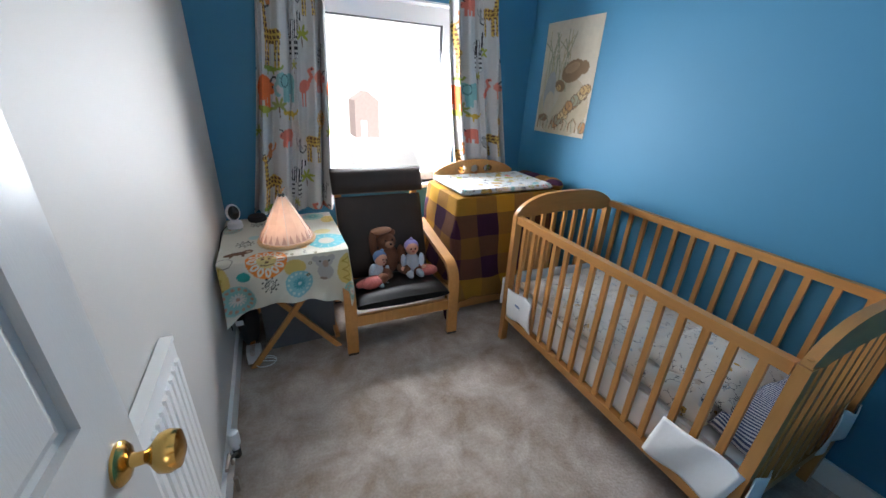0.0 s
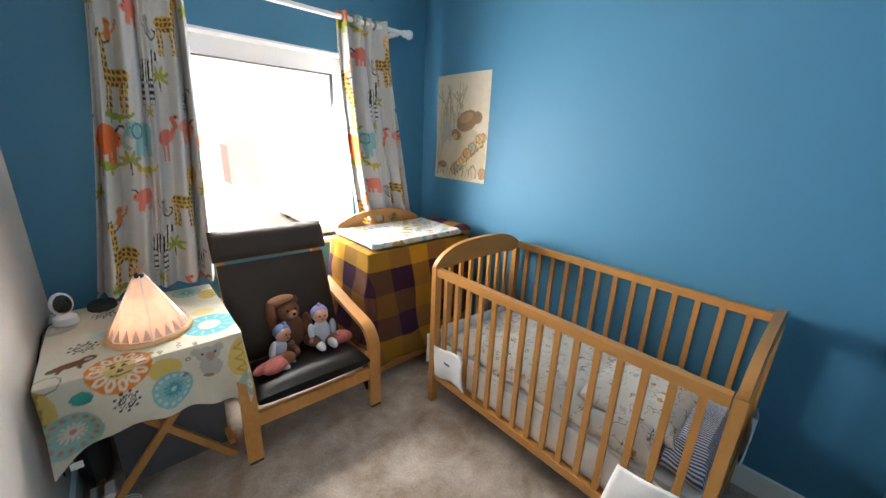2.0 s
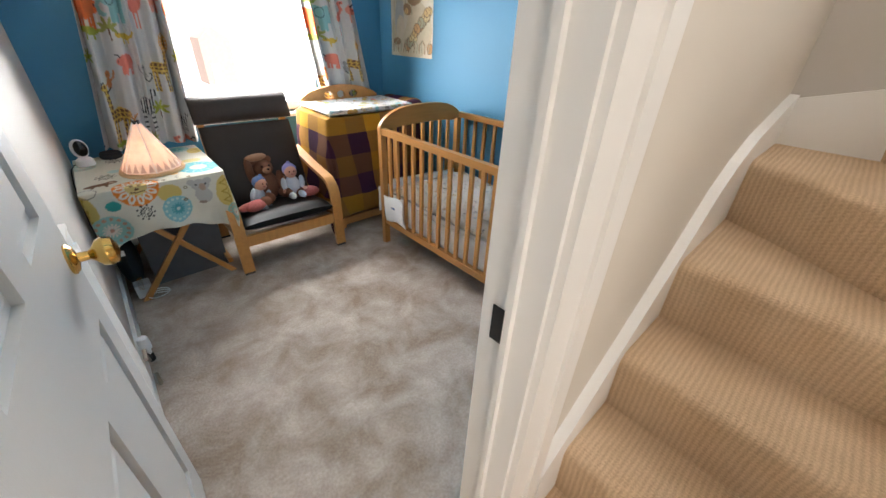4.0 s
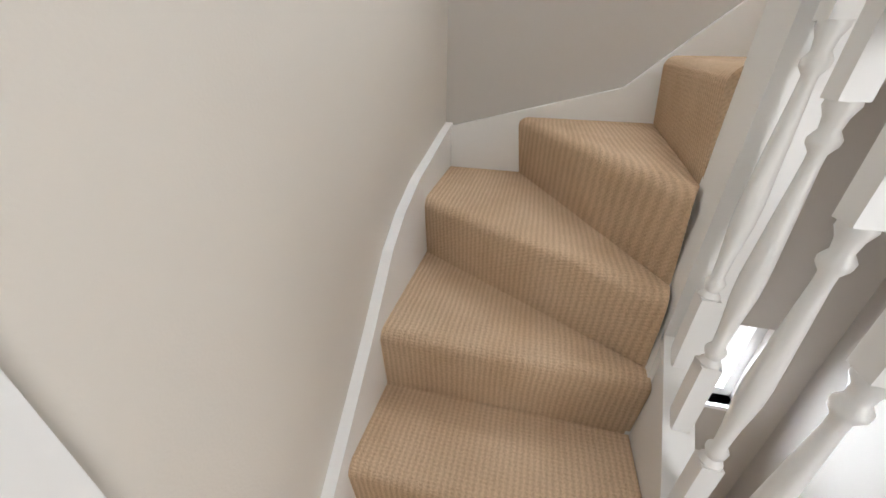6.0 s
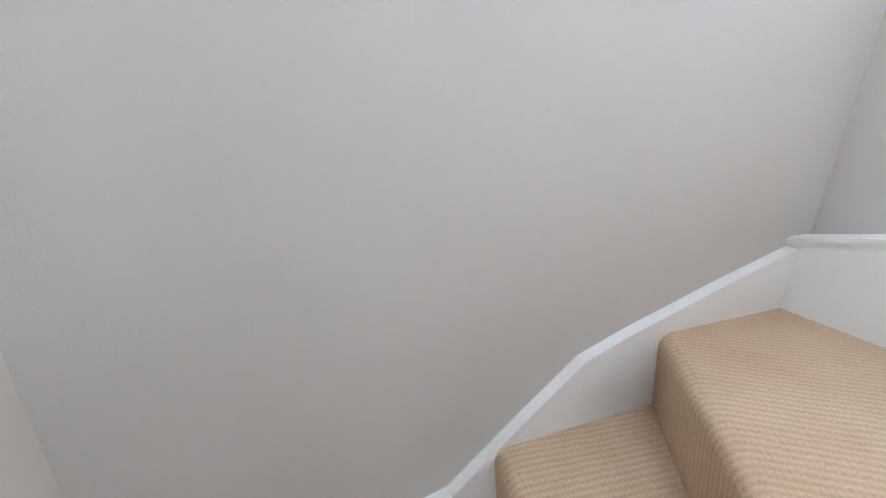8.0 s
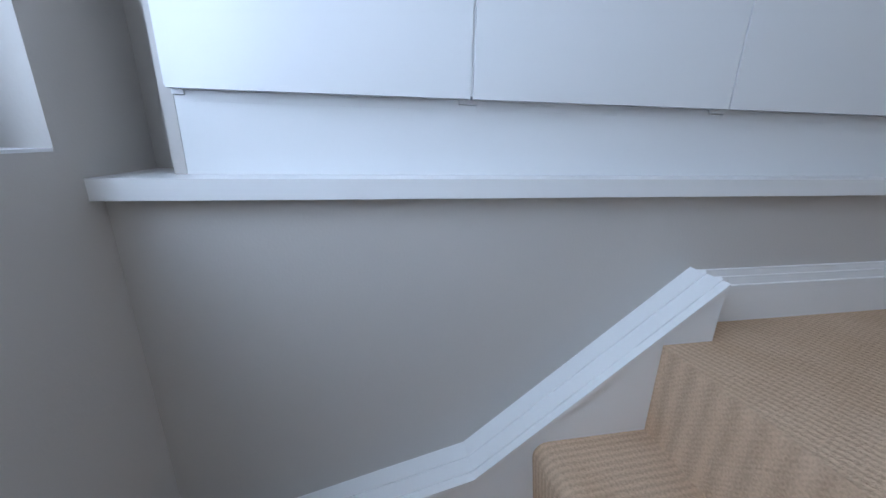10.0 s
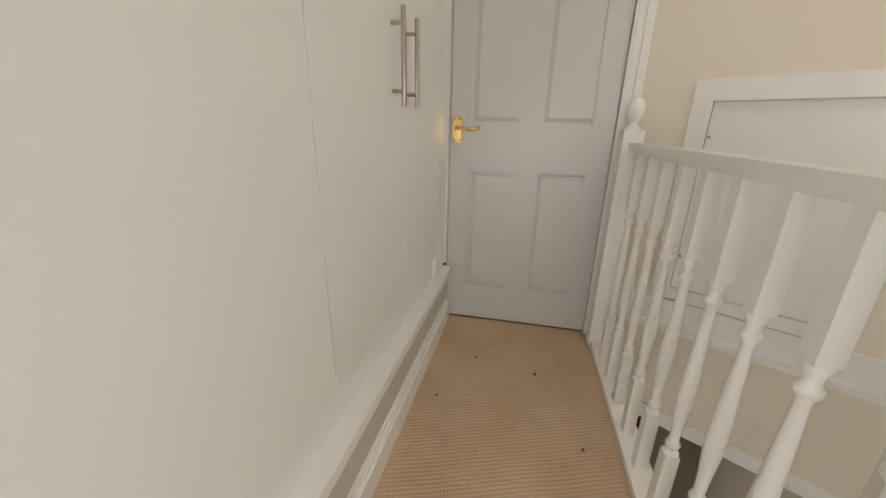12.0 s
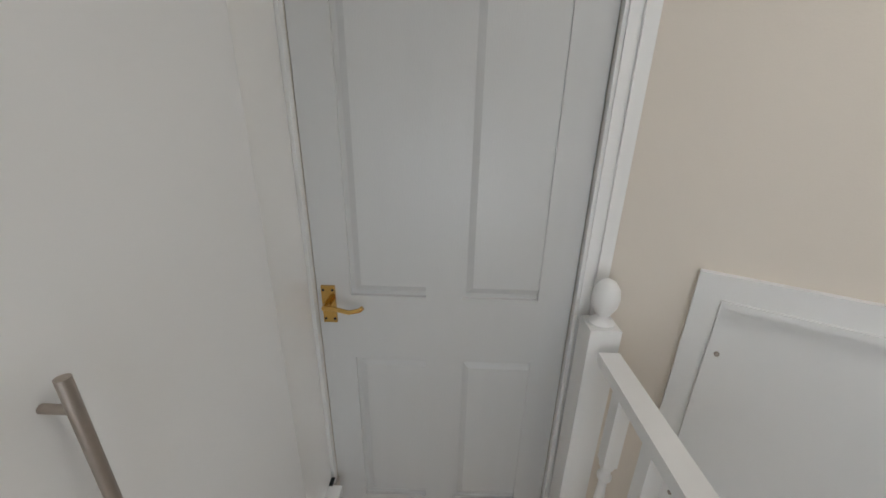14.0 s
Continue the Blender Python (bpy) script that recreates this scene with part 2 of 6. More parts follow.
structure("wall_front", boxes((DX1, XE, -0.10, -0.005, -0.2, TOP), (DX0, DX1, -0.10, -0.005, DH, TOP), (-1.4, DX0, -0.10, -0.005, -0.2, TOP)),
          CREAM, "cream painted wall beside the stairs", "wall")
EW = (-1.635, -0.62, 2.548, 3.60)
HW = (-1.50, -1.03, -0.03, 0.43)
structure("wall_stair_end", boxes((XE, XE + 0.22, YU - 0.6, EW[0], -2.6, TOP), (XE, XE + 0.22, EW[1], -0.005, -2.6, TOP),
                                  (XE, XE + 0.22, EW[0], HW[0], -2.6, EW[2]), (XE, XE + 0.22, HW[1], EW[1], -2.6, EW[2]), (XE, XE + 0.22, HW[0], HW[1], HW[3], EW[2]), (XE, XE + 0.22, HW[0], HW[1], -2.6, HW[2]), (XE, XE + 0.22, EW[0], EW[1], EW[3], TOP)), GREIGE, "greige painted end wall of the stairs", "wall")
# opening left for the added fill lamp; west end shuts out sunlight
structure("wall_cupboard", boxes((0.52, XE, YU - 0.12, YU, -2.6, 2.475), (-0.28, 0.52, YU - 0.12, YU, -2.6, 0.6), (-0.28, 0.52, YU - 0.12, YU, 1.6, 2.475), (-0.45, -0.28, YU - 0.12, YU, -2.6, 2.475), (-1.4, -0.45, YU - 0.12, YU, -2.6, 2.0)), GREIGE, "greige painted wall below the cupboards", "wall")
structure("wall_cupboard_back", boxes((-0.45, XE, YU - 0.62, YU - 0.58, 2.47, TOP)), WHITE_WALL, "white back wall of the built in cupboard", "wall")
# unseen ceiling, with a gap left for the overhead fill
structure("ceiling_landing", boxes((-0.5, 0.2, YU - 0.62, 0.0, TOP, TOP + 0.1), (1.1, XE + 0.2, YU - 0.62, 0.0, TOP, TOP + 0.1), (0.2, 1.1, YU - 0.62, -0.8, TOP, TOP + 0.1), (0.2, 1.1, -0.12, 0.0, TOP, TOP + 0.1)), WHITE_WALL, "unseen white stairwell ceiling with a gap for the fill lamp", "ceiling")
# upper door wall
DY0, DY1 = -1.706, -0.985
structure("wall_upper_door", boxes((XD - 0.12, XD, DY1, -0.80, L - 0.25, TOP), (XD - 0.12, XD, YU - 0.2, DY0, L - 0.25, TOP), (XD - 0.12, XD, DY0, DY1, L + 1.98, TOP),
                                   (XD - 0.12, XD, DY0, DY1, L - 0.25, L)), CREAM, "cream wall round the upper door", "wall")
# slanting wall above the lower landing
DA, DB = Vector((XD, -0.96)), Vector((0.185, -0.10))
dd = (DB - DA).normalized()
dn = Vector((-dd.y, dd.x))


def slant(bm, s0, s1, t0, t1, z0, z1):
    prism(bm, [DA + dd * s0 - dn * t0, DA + dd * s1 - dn * t0, DA + dd * s1 - dn * t1, DA + dd * s0 - dn * t1][::-1], z0, z1)


DL = (DB - DA).length
bm = bmesh.new()
slant(bm, 0.055, DL, -0.1, 0, 1.90, TOP)
slant(bm, 0, 0.12, -0.1, 0, -0.2, 1.90)
slant(bm, DL - 0.1, DL, -0.1, 0, -0.2, 1.90)
structure("wall_slanting", bm, CREAM_LIT, "cream slanting wall over the lower landing", "wall")
weave_map(structure("floor_upper_landing", boxes((XD - 0.12, 1.455, YU, -0.93, L - 0.215, L)), STAIR_CARPET, "beige loop carpet on the upper landing", "carpet", 0.02, True), (1, 0.35))
# the older stairs seen through the banisters
weave_map(structure("floor_half_landing", boxes((1.95, XE, YU, -0.10, -1.1, -0.92)), STAIR_CARPET, "beige carpet of the half landing below", "carpet"))
structure("floor_hall", boxes((-1.4, XE, YU, -0.10, -2.6, -2.5)), OAK_FLOOR, "oak floor of the hall below", "floor")
structure("wall_hall_side", boxes((-1.4, XE, -0.92, -0.90, -2.5, -0.2)), WHITE_WALL, "white wall of the lower stairwell", "wall")
# near-black colour stands in for the darkness of a room beyond
structure("wall_hall_end", boxes((-1.45, -1.4, YU, 0.0, -2.6, 2.0)), DARK, "passage end wall coloured near black to stand for an unlit room", "wall")
structure("baseboard_half_landing", boxes((XE - 0.016, XE, YU, -0.92, -0.92, -0.80)), GLOSS, "white baseboard of the half landing", "baseboard", 0.003)
old = thing("lower_staircase", "carpeted stairs down to the half landing", "staircase")
for k in range(4):
    bm = boxes((1.02 + 0.23 * k, 1.27 + 0.23 * k, YU, -0.925, -0.184 * (k + 1) - 0.22, -0.184 * (k + 1)))
    ob = weave_map(finish("step", bm, STAIR_CARPET, 0.016, True), (0, 1))
    ob.parent = old

# ---------- staircase ----------
R = 0.2
WALLPTS = [(1.0, -0.10), (1.2, -0.10), (1.395, -0.10), (1.618, -0.10), (2.036, -0.10), (XE, -0.38), (XE, -0.815), (XE, -1.24), (2.125, YU), (1.686, YU), (1.432, YU)]
INPTS = [(1.0, -0.75), (1.195, -0.75), (1.39, -0.75), (1.62, -0.75), (1.645, -0.74), (1.675, -0.74), (1.705, -0.74), (1.712, -0.79), (1.705, -0.84), (1.66, -0.86), (1.432, -0.90)]
CORNERS = {4: (XE, -0.10), 7: (XE, YU)}
stair = thing("staircase", "winding staircase with beige loop carpet and white strings", "staircase")
for k in range(10):
    pts = [WALLPTS[k]] + ([CORNERS[k]] if k in CORNERS else []) + [WALLPTS[k + 1], INPTS[k + 1], INPTS[k]]
    a, b = Vector(WALLPTS[k]), Vector(INPTS[k])
    back = Vector((b.y - a.y, a.x - b.x)).normalized() * -0.02
    bm = bmesh.new()
    fwd = Vector(pts[1]) - a
    nose = back if back.dot(fwd) < 0 else -back
    poly = [a + nose, b + nose] + [Vector(p) for p in reversed(pts[1:-1])]
    prism(bm, poly, (k + 1) * R - 0.215, (k + 1) * R)
    bm.verts.ensure_lookup_table()
    bm.verts.index_update()
    n0 = len(poly)
    bm.verts[0].co -= Vector((*nose, 0)) * 1.15
    bm.verts[1].co -= Vector((*nose, 0)) * 1.15
    front = [e for e in bm.edges if {v.index for v in e.verts} == {n0, n0 + 1}]
    bmesh.ops.bevel(bm, geom=front, offset=0.034, segments=6, affect="EDGES", profile=0.5)
    weave_map(part("step", bm, STAIR_CARPET, stair, smooth=True), (0, 1) if k < 6 else b - a)
# unseen closing pieces, added so that no sunlight leaks in
structure("ceiling_passage", boxes((-1.45, XD, YU, -0.10, 2.0, 2.1), (XD, XD + 0.02, -0.93, -0.10, 1.95, 2.1)), WHITE_WALL, "unseen ceiling over the lower passage that shuts out sunlight", "ceiling")
structure("wall_cupboard_side", boxes((-0.47, -0.43, YU - 0.62, YU - 0.12, 2.0, TOP)), WHITE_WALL, "unseen end wall of the cupboard that shuts out sunlight", "wall")


# wall strings of the stairs
def string_board(name, rows, axis, at, thick, parent, mat, cap=0.0):
    """rows: (run, bottom z, top z) along a wall; axis 'x': wall at y=at, 'y': wall at x=at."""
    bm = bmesh.new()
    pts = [(s, t) for s, b, t in rows] + [(s, b) for s, b, t in reversed(rows)]
    if axis == "x":
        sheet(bm, [(s, at, z) for s, z in pts], (0, thick, 0))
    else:
        sheet(bm, [(at, s, z) for s, z in pts], (thick, 0, 0))
    return part(name, bm, mat, parent, bevel=0.004)


string_board("wall_string", [(1.075, 0.0, 0.40), (1.18, 0.05, 0.475), (1.35, 0.2, 0.625), (1.56, 0.4, 0.81), (1.72, 0.5, 0.965), (1.82, 0.6, 1.025), (1.95, 0.6, 1.075), (2.29, 0.7, 1.145), (XE, 0.8, 1.162)],
             "x", -0.10, -0.028, stair, GLOSS)
string_board("wall_string", [(-0.10, 0.8, 1.145), (-0.40, 0.95, 1.225), (-0.70, 1.1, 1.305), (-0.86, 1.2, 1.45), (-1.0, 1.3, 1.57), (-1.12, 1.35, 1.615), (-1.39, 1.4, 1.70), (-1.62, 1.5, 1.765)],
             "y", XE, -0.028, stair, GLOSS)
UP = [(XE, 1.5, 1.785), (1.82, 1.6, 1.936), (1.345, 1.9, 2.325)]
string_board("wall_string", [(s, b, t - 0.012) for s, b, t in UP], "x", YU, 0.088, stair, GLOSS)
bm = bmesh.new()
sheet(bm, [(s, YU, t) for s, b, t in UP] + [(s, YU, t - 0.012) for s, b, t in reversed(UP)], (0, 0.095, 0))
part("string_cap", bm, GLOSS, stair, bevel=0.004)
for off in (0.030, 0.066):
    bm = bmesh.new()
    sheet(bm, [(s, YU + off, t + 0.004) for s, b, t in UP] + [(s, YU + off, t - 0.004) for s, b, t in reversed(UP)], (0, 0.012, 0))
    part("cap_moulding", bm, GLOSS, stair, bevel=0.002)
# inner strings
bm = bmesh.new()
sheet(bm, [(0.99, -0.752, 0.0), (0.99, -0.752, 0.26), (1.63, -0.752, 0.90), (1.63, -0.752, 0.50), (1.10, -0.752, -0.03)], (0, -0.03, 0))
part("inner_string", bm, GLOSS, stair, bevel=0.004)
bm = bmesh.new()
sheet(bm, [(0.99, -0.740, 0.262), (0.99, -0.740, 0.287), (1.63, -0.740, 0.927), (1.63, -0.740, 0.902)], (0, -0.055, 0))
part("base_rail", bm, GLOSS, stair, bevel=0.004)
bm = bmesh.new()
sheet(bm, [(1.70, -0.862, 1.55), (1.70, -0.862, 2.10), (1.43, -0.902, 2.26), (1.43, -0.902, 1.85)], (0, -0.03, 0))
part("inner_string", bm, GLOSS, stair, bevel=0.004)
bm = bmesh.new()
sheet(bm, [(1.0, -0.10, -0.02), (1.62, -0.10, 0.58), (1.62, -0.74, 0.58), (1.0, -0.74, -0.02)], (0.0, 0.0, -0.02))
part("soffit", bm, WHITE_WALL, stair)
bm = bmesh.new()
sheet(bm, [(1.62, -0.10, 0.30), (XE, -0.10, 0.30), (XE, -0.80, 0.45), (1.62, -0.80, 0.45)], (0, 0, -0.02))
part("soffit", bm, WHITE_WALL, stair)


def newel(name, x, y, z0, z1, w, mat, finial=True):
    ob = thing(name, "white painted square newel post of the banisters", "newel post", group="newel posts")
    bm = boxes((x - w / 2, x + w / 2, y - w / 2, y + w / 2, z0, z1))
    part("post", bm, mat, ob, bevel=0.006)
    if finial:
        bm = bmesh.new()
        lathe(bm, [(0.030, 0), (0.032, 0.007), (0.018, 0.016), (0.015, 0.026), (0.021, 0.034), (0.031, 0.054), (0.034, 0.076), (0.030, 0.100), (0.018, 0.118), (0.005, 0.125)], (x, y, z1), n=20)
        part("finial", bm, mat, ob, "turned acorn finial", smooth=True)
    return ob


newel("newel_post", 1.665, -0.785, 0.45, 2.75, 0.09, GLOSS)
newel("newel_post", 0.985, -0.785, 0.0, 1.12, 0.085, GLOSS)
newel("newel_post", -0.25, -0.938, L, L + 0.985, 0.078, GLOSS)
newel("newel_post", 1.475, -0.945, 1.75, L + 1.02, 0.085, GLOSS)


def baluster_profile(h, top, foot):
    """Square ends are separate; this is the turned middle, from foot to h - top."""
    a, b = foot, h - top
    d = b - a
    return [(0.019, a), (0.020, a + 0.004), (0.012, a + 0.014), (0.017, a + 0.024), (0.018, a + 0.032), (0.011, a + 0.042),
            (0.013, a + 0.10 * d + 0.04), (0.0185, a + 0.34 * d), (0.019, a + 0.42 * d), (0.014, a + 0.66 * d), (0.0105, b - 0.075),
            (0.0105, b - 0.06), (0.018, b - 0.050), (0.019, b - 0.042), (0.012, b - 0.032), (0.014, b - 0.018), (0.020, b - 0.006), (0.019, b)]


def baluster(parent, x, y, z0, z1, top, foot, w=0.036):
    bm = bmesh.new()
    lathe(bm, [(r * w / 0.036, z) for r, z in baluster_profile(z1 - z0, top, foot)], (x, y, z0), n=12)
    box(bm, x - w / 2, x + w / 2, y - w / 2, y + w / 2, z0, z0 + foot)
    box(bm, x - w / 2, x + w / 2, y - w / 2, y + w / 2, z1 - top, z1)
    return part("baluster", bm, GLOSS, parent, smooth=True)


rake = thing("stair_banister", "white painted raked banister with turned balusters beside the stairs", "banister")
for x in (1.09, 1.195, 1.30, 1.405, 1.51, 1.59):
    baluster(rake, x, -0.768, x - 0.71, x + 0.03, 0.17, 0.16, 0.031)
bm = bmesh.new()
sheet(bm, [(1.0, -0.74, 0.99), (1.62, -0.74, 1.61), (1.62, -0.74, 1.66), (1.0, -0.74, 1.04)], (0, -0.062, 0))
sheet(bm, [(1.0, -0.75, 1.04), (1.62, -0.75, 1.66), (1.62, -0.75, 1.675), (1.0, -0.75, 1.055)], (0, -0.042, 0))
part("handrail", bm, GLOSS, rake, bevel=0.006)

guard = thing("landing_banister", "white painted landing banister with turned balusters", "banister")
baluster_x = [-0.09 + 0.141 * i for i in range(11)]
for x in baluster_x:
    baluster(guard, x, -0.932, L + 0.022, L + 0.905, 0.215, 0.205, 0.034)
bm = bmesh.new()
box(bm, -0.19, 1.435, -0.955, -0.910, L + 0.903, L + 0.914)
box(bm, -0.19, 1.435, -0.958, -0.906, L + 0.913, L + 0.938)
part("handrail", bm, GLOSS, guard, bevel=0.008, seg=3, smooth=True)
part("base_rail", boxes((-0.30, 1.435, -0.968, -0.896, L - 0.01, L + 0.024)), GLOSS, guard, bevel=0.004)
part("fascia", boxes((-0.30, 1.435, -0.925, -0.906, L - 0.28, L - 0.012)), GLOSS, guard)
bm = bmesh.new()
sheet(bm, [(1.455, -0.95, L + 0.86), (1.70, -0.83, L + 0.42), (1.70, -0.83, L + 0.48), (1.455, -0.95, L + 0.92)], (0.0, 0.055, 0))
part("raked_handrail", bm, GLOSS, guard, bevel=0.006)

# ---------- upper landing ----------
ledge = tagged(finish("ledge", boxes((XD + 0.055, XE, YU - 0.15, -1.670, 2.478, 2.510)), GLOSS, 0.006), "white painted ledge under the built in cupboards", "ledge", kind="structure")
tagged(finish("baseboard_upper", boxes((XD + 0.03, 1.345, YU, -1.680, L, L + 0.085), (XD + 0.03, 1.345, YU, -1.687, L + 0.085, L + 0.103), (XD + 0.03, 1.345, YU, -1.692, L + 0.103, L + 0.118)), GLOSS, 0.003),
       "white stepped baseboard along the upper landing", "baseboard", kind="structure")
SEAMS = [2.285, 1.832, 1.339, 0.832, 0.380, -0.105]


def cupboard(x0, x1, handle_x, label):
    ob = thing("cupboard", label, "cupboard", group="built in cupboards")
    g = 0.0025
    part("carcass", boxes((x0, x0 + 0.016, YU - 0.56, -1.7225, 2.629, 4.55), (x1 - 0.016, x1, YU - 0.56, -1.7225, 2.629, 4.55), (x0 + 0.016, x1 - 0.016, YU - 0.56, -1.727, 2.62, 2.636)), CUPBOARD, ob)
    # strips added in the door gaps so the seams shade lighter
    part("gap_filler", boxes((x0, x0 + g - 0.0003, -1.7215, -1.7050, 2.64, 4.51), (x1 - g + 0.0003, x1, -1.7215, -1.7050, 2.64, 4.51)), CUPBOARD, ob)
    door = part("door", boxes((x0 + g, x1 - g, -1.722, -1.702, 2.636, 4.52)), CUPBOARD, ob, bevel=0.004)
    if handle_x is not None:
        bm = bmesh.new()
        tube(bm, [(handle_x, -1.670, 3.232), (handle_x, -1.670, 3.345), (handle_x, -1.670, 3.460)], 0.0064, 16)
        for z in (3.268, 3.424):
            tube(bm, [(handle_x, -1.7025, z), (handle_x, -1.670, z)], 0.0048, 12)
        part("handle", bm, CHROME, door, "brushed steel bar handle", smooth=True)
    return ob


tagged(finish("trim_plinth", boxes((SEAMS[-1], SEAMS[0], -1.735, -1.728, 2.5105, 2.628)), CUPBOARD, 0.001), "white plinth strip under the cupboard doors", "trim", kind="structure")
HX = {3: 0.440, 4: 0.322}
for i in range(5):
    cupboard(SEAMS[i + 1], SEAMS[i], HX.get(i), "tall white built in cupboard with a flat door" + (" and bar handle" if i in HX else ""))
# greige here puts the shade of the recess into the panel's colour
tagged(finish("trim_cupboard_end", boxes((2.287, XE, -1.87, -1.85, 2.511, TOP), (2.287, 2.305, -1.85, -1.73, 2.511, 4.52)), GREIGE, 0.002), "recessed filler panel beside the cupboards, greige to stand for shade", "trim", kind="structure")
tagged(finish("trim_cupboard_inner_end", boxes((XD + 0.031, -0.125, -1.735, -1.714, 2.514, TOP), (XD, -0.107, -1.80, -1.785, 2.511, TOP), (-0.125, -0.107, -1.785, -1.712, 2.511, TOP)), GLOSS, 0.003), "white scribe trim between cupboard and door", "trim", kind="structure")
# thin black strip put in for the shade of the gap
bm = boxes((XD + 0.03, XD + 0.06, -1.735, -1.702, 2.512, 2.5135))
tagged(finish("trim_gap_shadow", bm, DARK), "dark strip standing in for the shade below the cut trim end", "trim", kind="structure")


def panel_door(name, w, h, t, rows, label, mat):
    """Moulded door in its own frame: hinge side at x=0, face at y=0 and y=-t."""
    ob = thing(name, label, "door")
    stile, mid = 0.095, 0.10
    cols = [(stile, w / 2 - mid / 2), (w / 2 + mid / 2, w - stile)]
    zs = [0] + [z for r in rows for z in r] + [h]
    bm = bmesh.new()
    box(bm, 0, stile, -t, 0, 0, h), box(bm, w - stile, w, -t, 0, 0, h)
    for i in range(0, len(zs), 2):
        box(bm, stile, w - stile, -t, 0, zs[i], zs[i + 1])
    for a, b in rows:
        box(bm, w / 2 - mid / 2, w / 2 + mid / 2, -t, 0, a, b)
    part("leaf", bm, mat, ob)
    for a, b in rows:
        for x0, x1 in cols:
            bm = bmesh.new()
            for ya, yb, sgn in ((-0.012, -0.004, 1), (-t + 0.012, -t + 0.004, -1)):
                o = [bm.verts.new(p) for p in ((x0, ya, a), (x1, ya, a), (x1, ya, b), (x0, ya, b))]
                m = 0.012
                k = [bm.verts.new((p.co.x + (m if p.co.x == x0 else -m), ya, p.co.z + (m if abs(p.co.z - a) < 1e-6 else -m))) for p in o]
                q = 0.030
                r = [bm.verts.new((p.co.x + (q if p.co.x == x0 else -q), yb, p.co.z + (q if abs(p.co.z - a) < 1e-6 else -q))) for p in o]
                for u, v in ((o, k), (k, r)):
                    for i in range(4):
                        j = (i + 1) % 4
                        bm.faces.new((u[i], u[j], v[j], v[i]))
                bm.faces.new(r)
            part("panel", bm, mat, ob)
    return ob


# upper door: its face looks along +x
door = panel_door("door_2", DY1 - DY0 - 0.006, 1.968, 0.04, [(0.19, 0.78), (0.99, 1.86)], "white four panel door, closed, with a brass lever handle", DOORPAINT)
door.matrix_basis = Matrix.Translation((XD, DY1 - 0.003, L + 0.008)) @ pose(0, 0, 0, 0, 0, -90)
W2 = DY1 - DY0 - 0.006
h1 = part("lock_plate", boxes((W2 - 0.052, W2 - 0.014, 0.0, 0.008, 0.905, 1.02)), BRASS, door, "polished brass lock plate", bevel=0.002)
bm = bmesh.new()
tube(bm, [(W2 - 0.033, 0.005, 0.97), (W2 - 0.033, 0.045, 0.97)], 0.009, 12)
tube(bm, [(W2 - 0.033, 0.043, 0.97), (W2 - 0.06, 0.048, 0.972), (W2 - 0.10, 0.048, 0.962), (W2 - 0.128, 0.046, 0.968), (W2 - 0.138, 0.044, 0.976)], 0.0065, 10)
part("lever", bm, BRASS, h1, "curved brass lever", smooth=True)
bm = bmesh.new()
for z in (0.917, 1.008):
    for x in (W2 - 0.046, W2 - 0.020):
        lathe(bm, [(0.004, 0), (0.003, 0.002)], (0, 0, 0), 8, Matrix.Translation((x, 0.008, z)) @ pose(0, 0, 0, -90))
part("screws", bm, DARK, h1)
# black strip fills the gap under the door in place of its shade
tagged(finish("trim_door_2_gap_shade", boxes((XD - 0.03, XD - 0.004, DY0, DY1, L, L + 0.008)), DARK), "dark strip standing in for the shade under the upper door", "trim", kind="structure")


def architrave(name, label, y0, y1, ztop, z0):
    bm = bmesh.new()
    for a, b, dx in ((y1, y1 + 0.090, 1), ):
        box(bm, XD, XD + 0.020, a, b, z0, ztop + 0.068)
        box(bm, XD + 0.020, XD + 0.028, a + 0.040, b, z0, ztop + 0.068)
        box(bm, XD + 0.020, XD + 0.025, a + 0.008, a + 0.020, z0, ztop + 0.02)
    box(bm, XD, XD + 0.020, y0, y1, ztop, ztop + 0.068)
    box(bm, XD, XD + 0.022, y0 - 0.066, y0 - 0.001, z0, ztop + 0.068)
    box(bm, XD + 0.022, XD + 0.030, y0 - 0.066, y0 - 0.042, z0, ztop + 0.068)
    return tagged(finish(name, bm, GLOSS, 0.003), label, "trim", kind="structure")


architrave("trim_door_2", "white moulded architrave round the upper door", DY0, DY1, L + 1.98, L)

# hatch in the slanting wall


def slant_box(s0, s1, t0, t1, z0, z1, bm=None):
    bm = bm or bmesh.new()
    slant(bm, s0, s1, t1, t0, z0, z1)
    return bm


hatch = thing("wall_hatch", "white painted cupboard hatch with a moulded frame in the slanting wall", "hatch")
H0, H1, HZ0, HZ1 = 0.240, 0.850, 2.56, 3.362
bm = slant_box(H0, H1, 0.0, 0.018, HZ1 - 0.07, HZ1)
slant_box(H0, H0 + 0.065, 0.0, 0.018, HZ0, HZ1 - 0.07, bm)
slant_box(H1 - 0.045, H1, 0.0, 0.018, HZ0, HZ1 - 0.07, bm)
slant_box(H0, H1, 0.0, 0.018, HZ0 - 0.05, HZ0, bm)
part("frame", bm, GLOSS, hatch, bevel=0.003)
bm = slant_box(H0 + 0.062, H1 - 0.042, 0.018, 0.026, HZ1 - 0.074, HZ1 - 0.058)
slant_box(H0 + 0.052, H0 + 0.066, 0.018, 0.026, HZ0, HZ1 - 0.058, bm)
slant_box(H1 - 0.047, H1 - 0.036, 0.018, 0.026, HZ0, HZ1 - 0.058, bm)
part("moulding", bm, GLOSS, hatch, bevel=0.003)
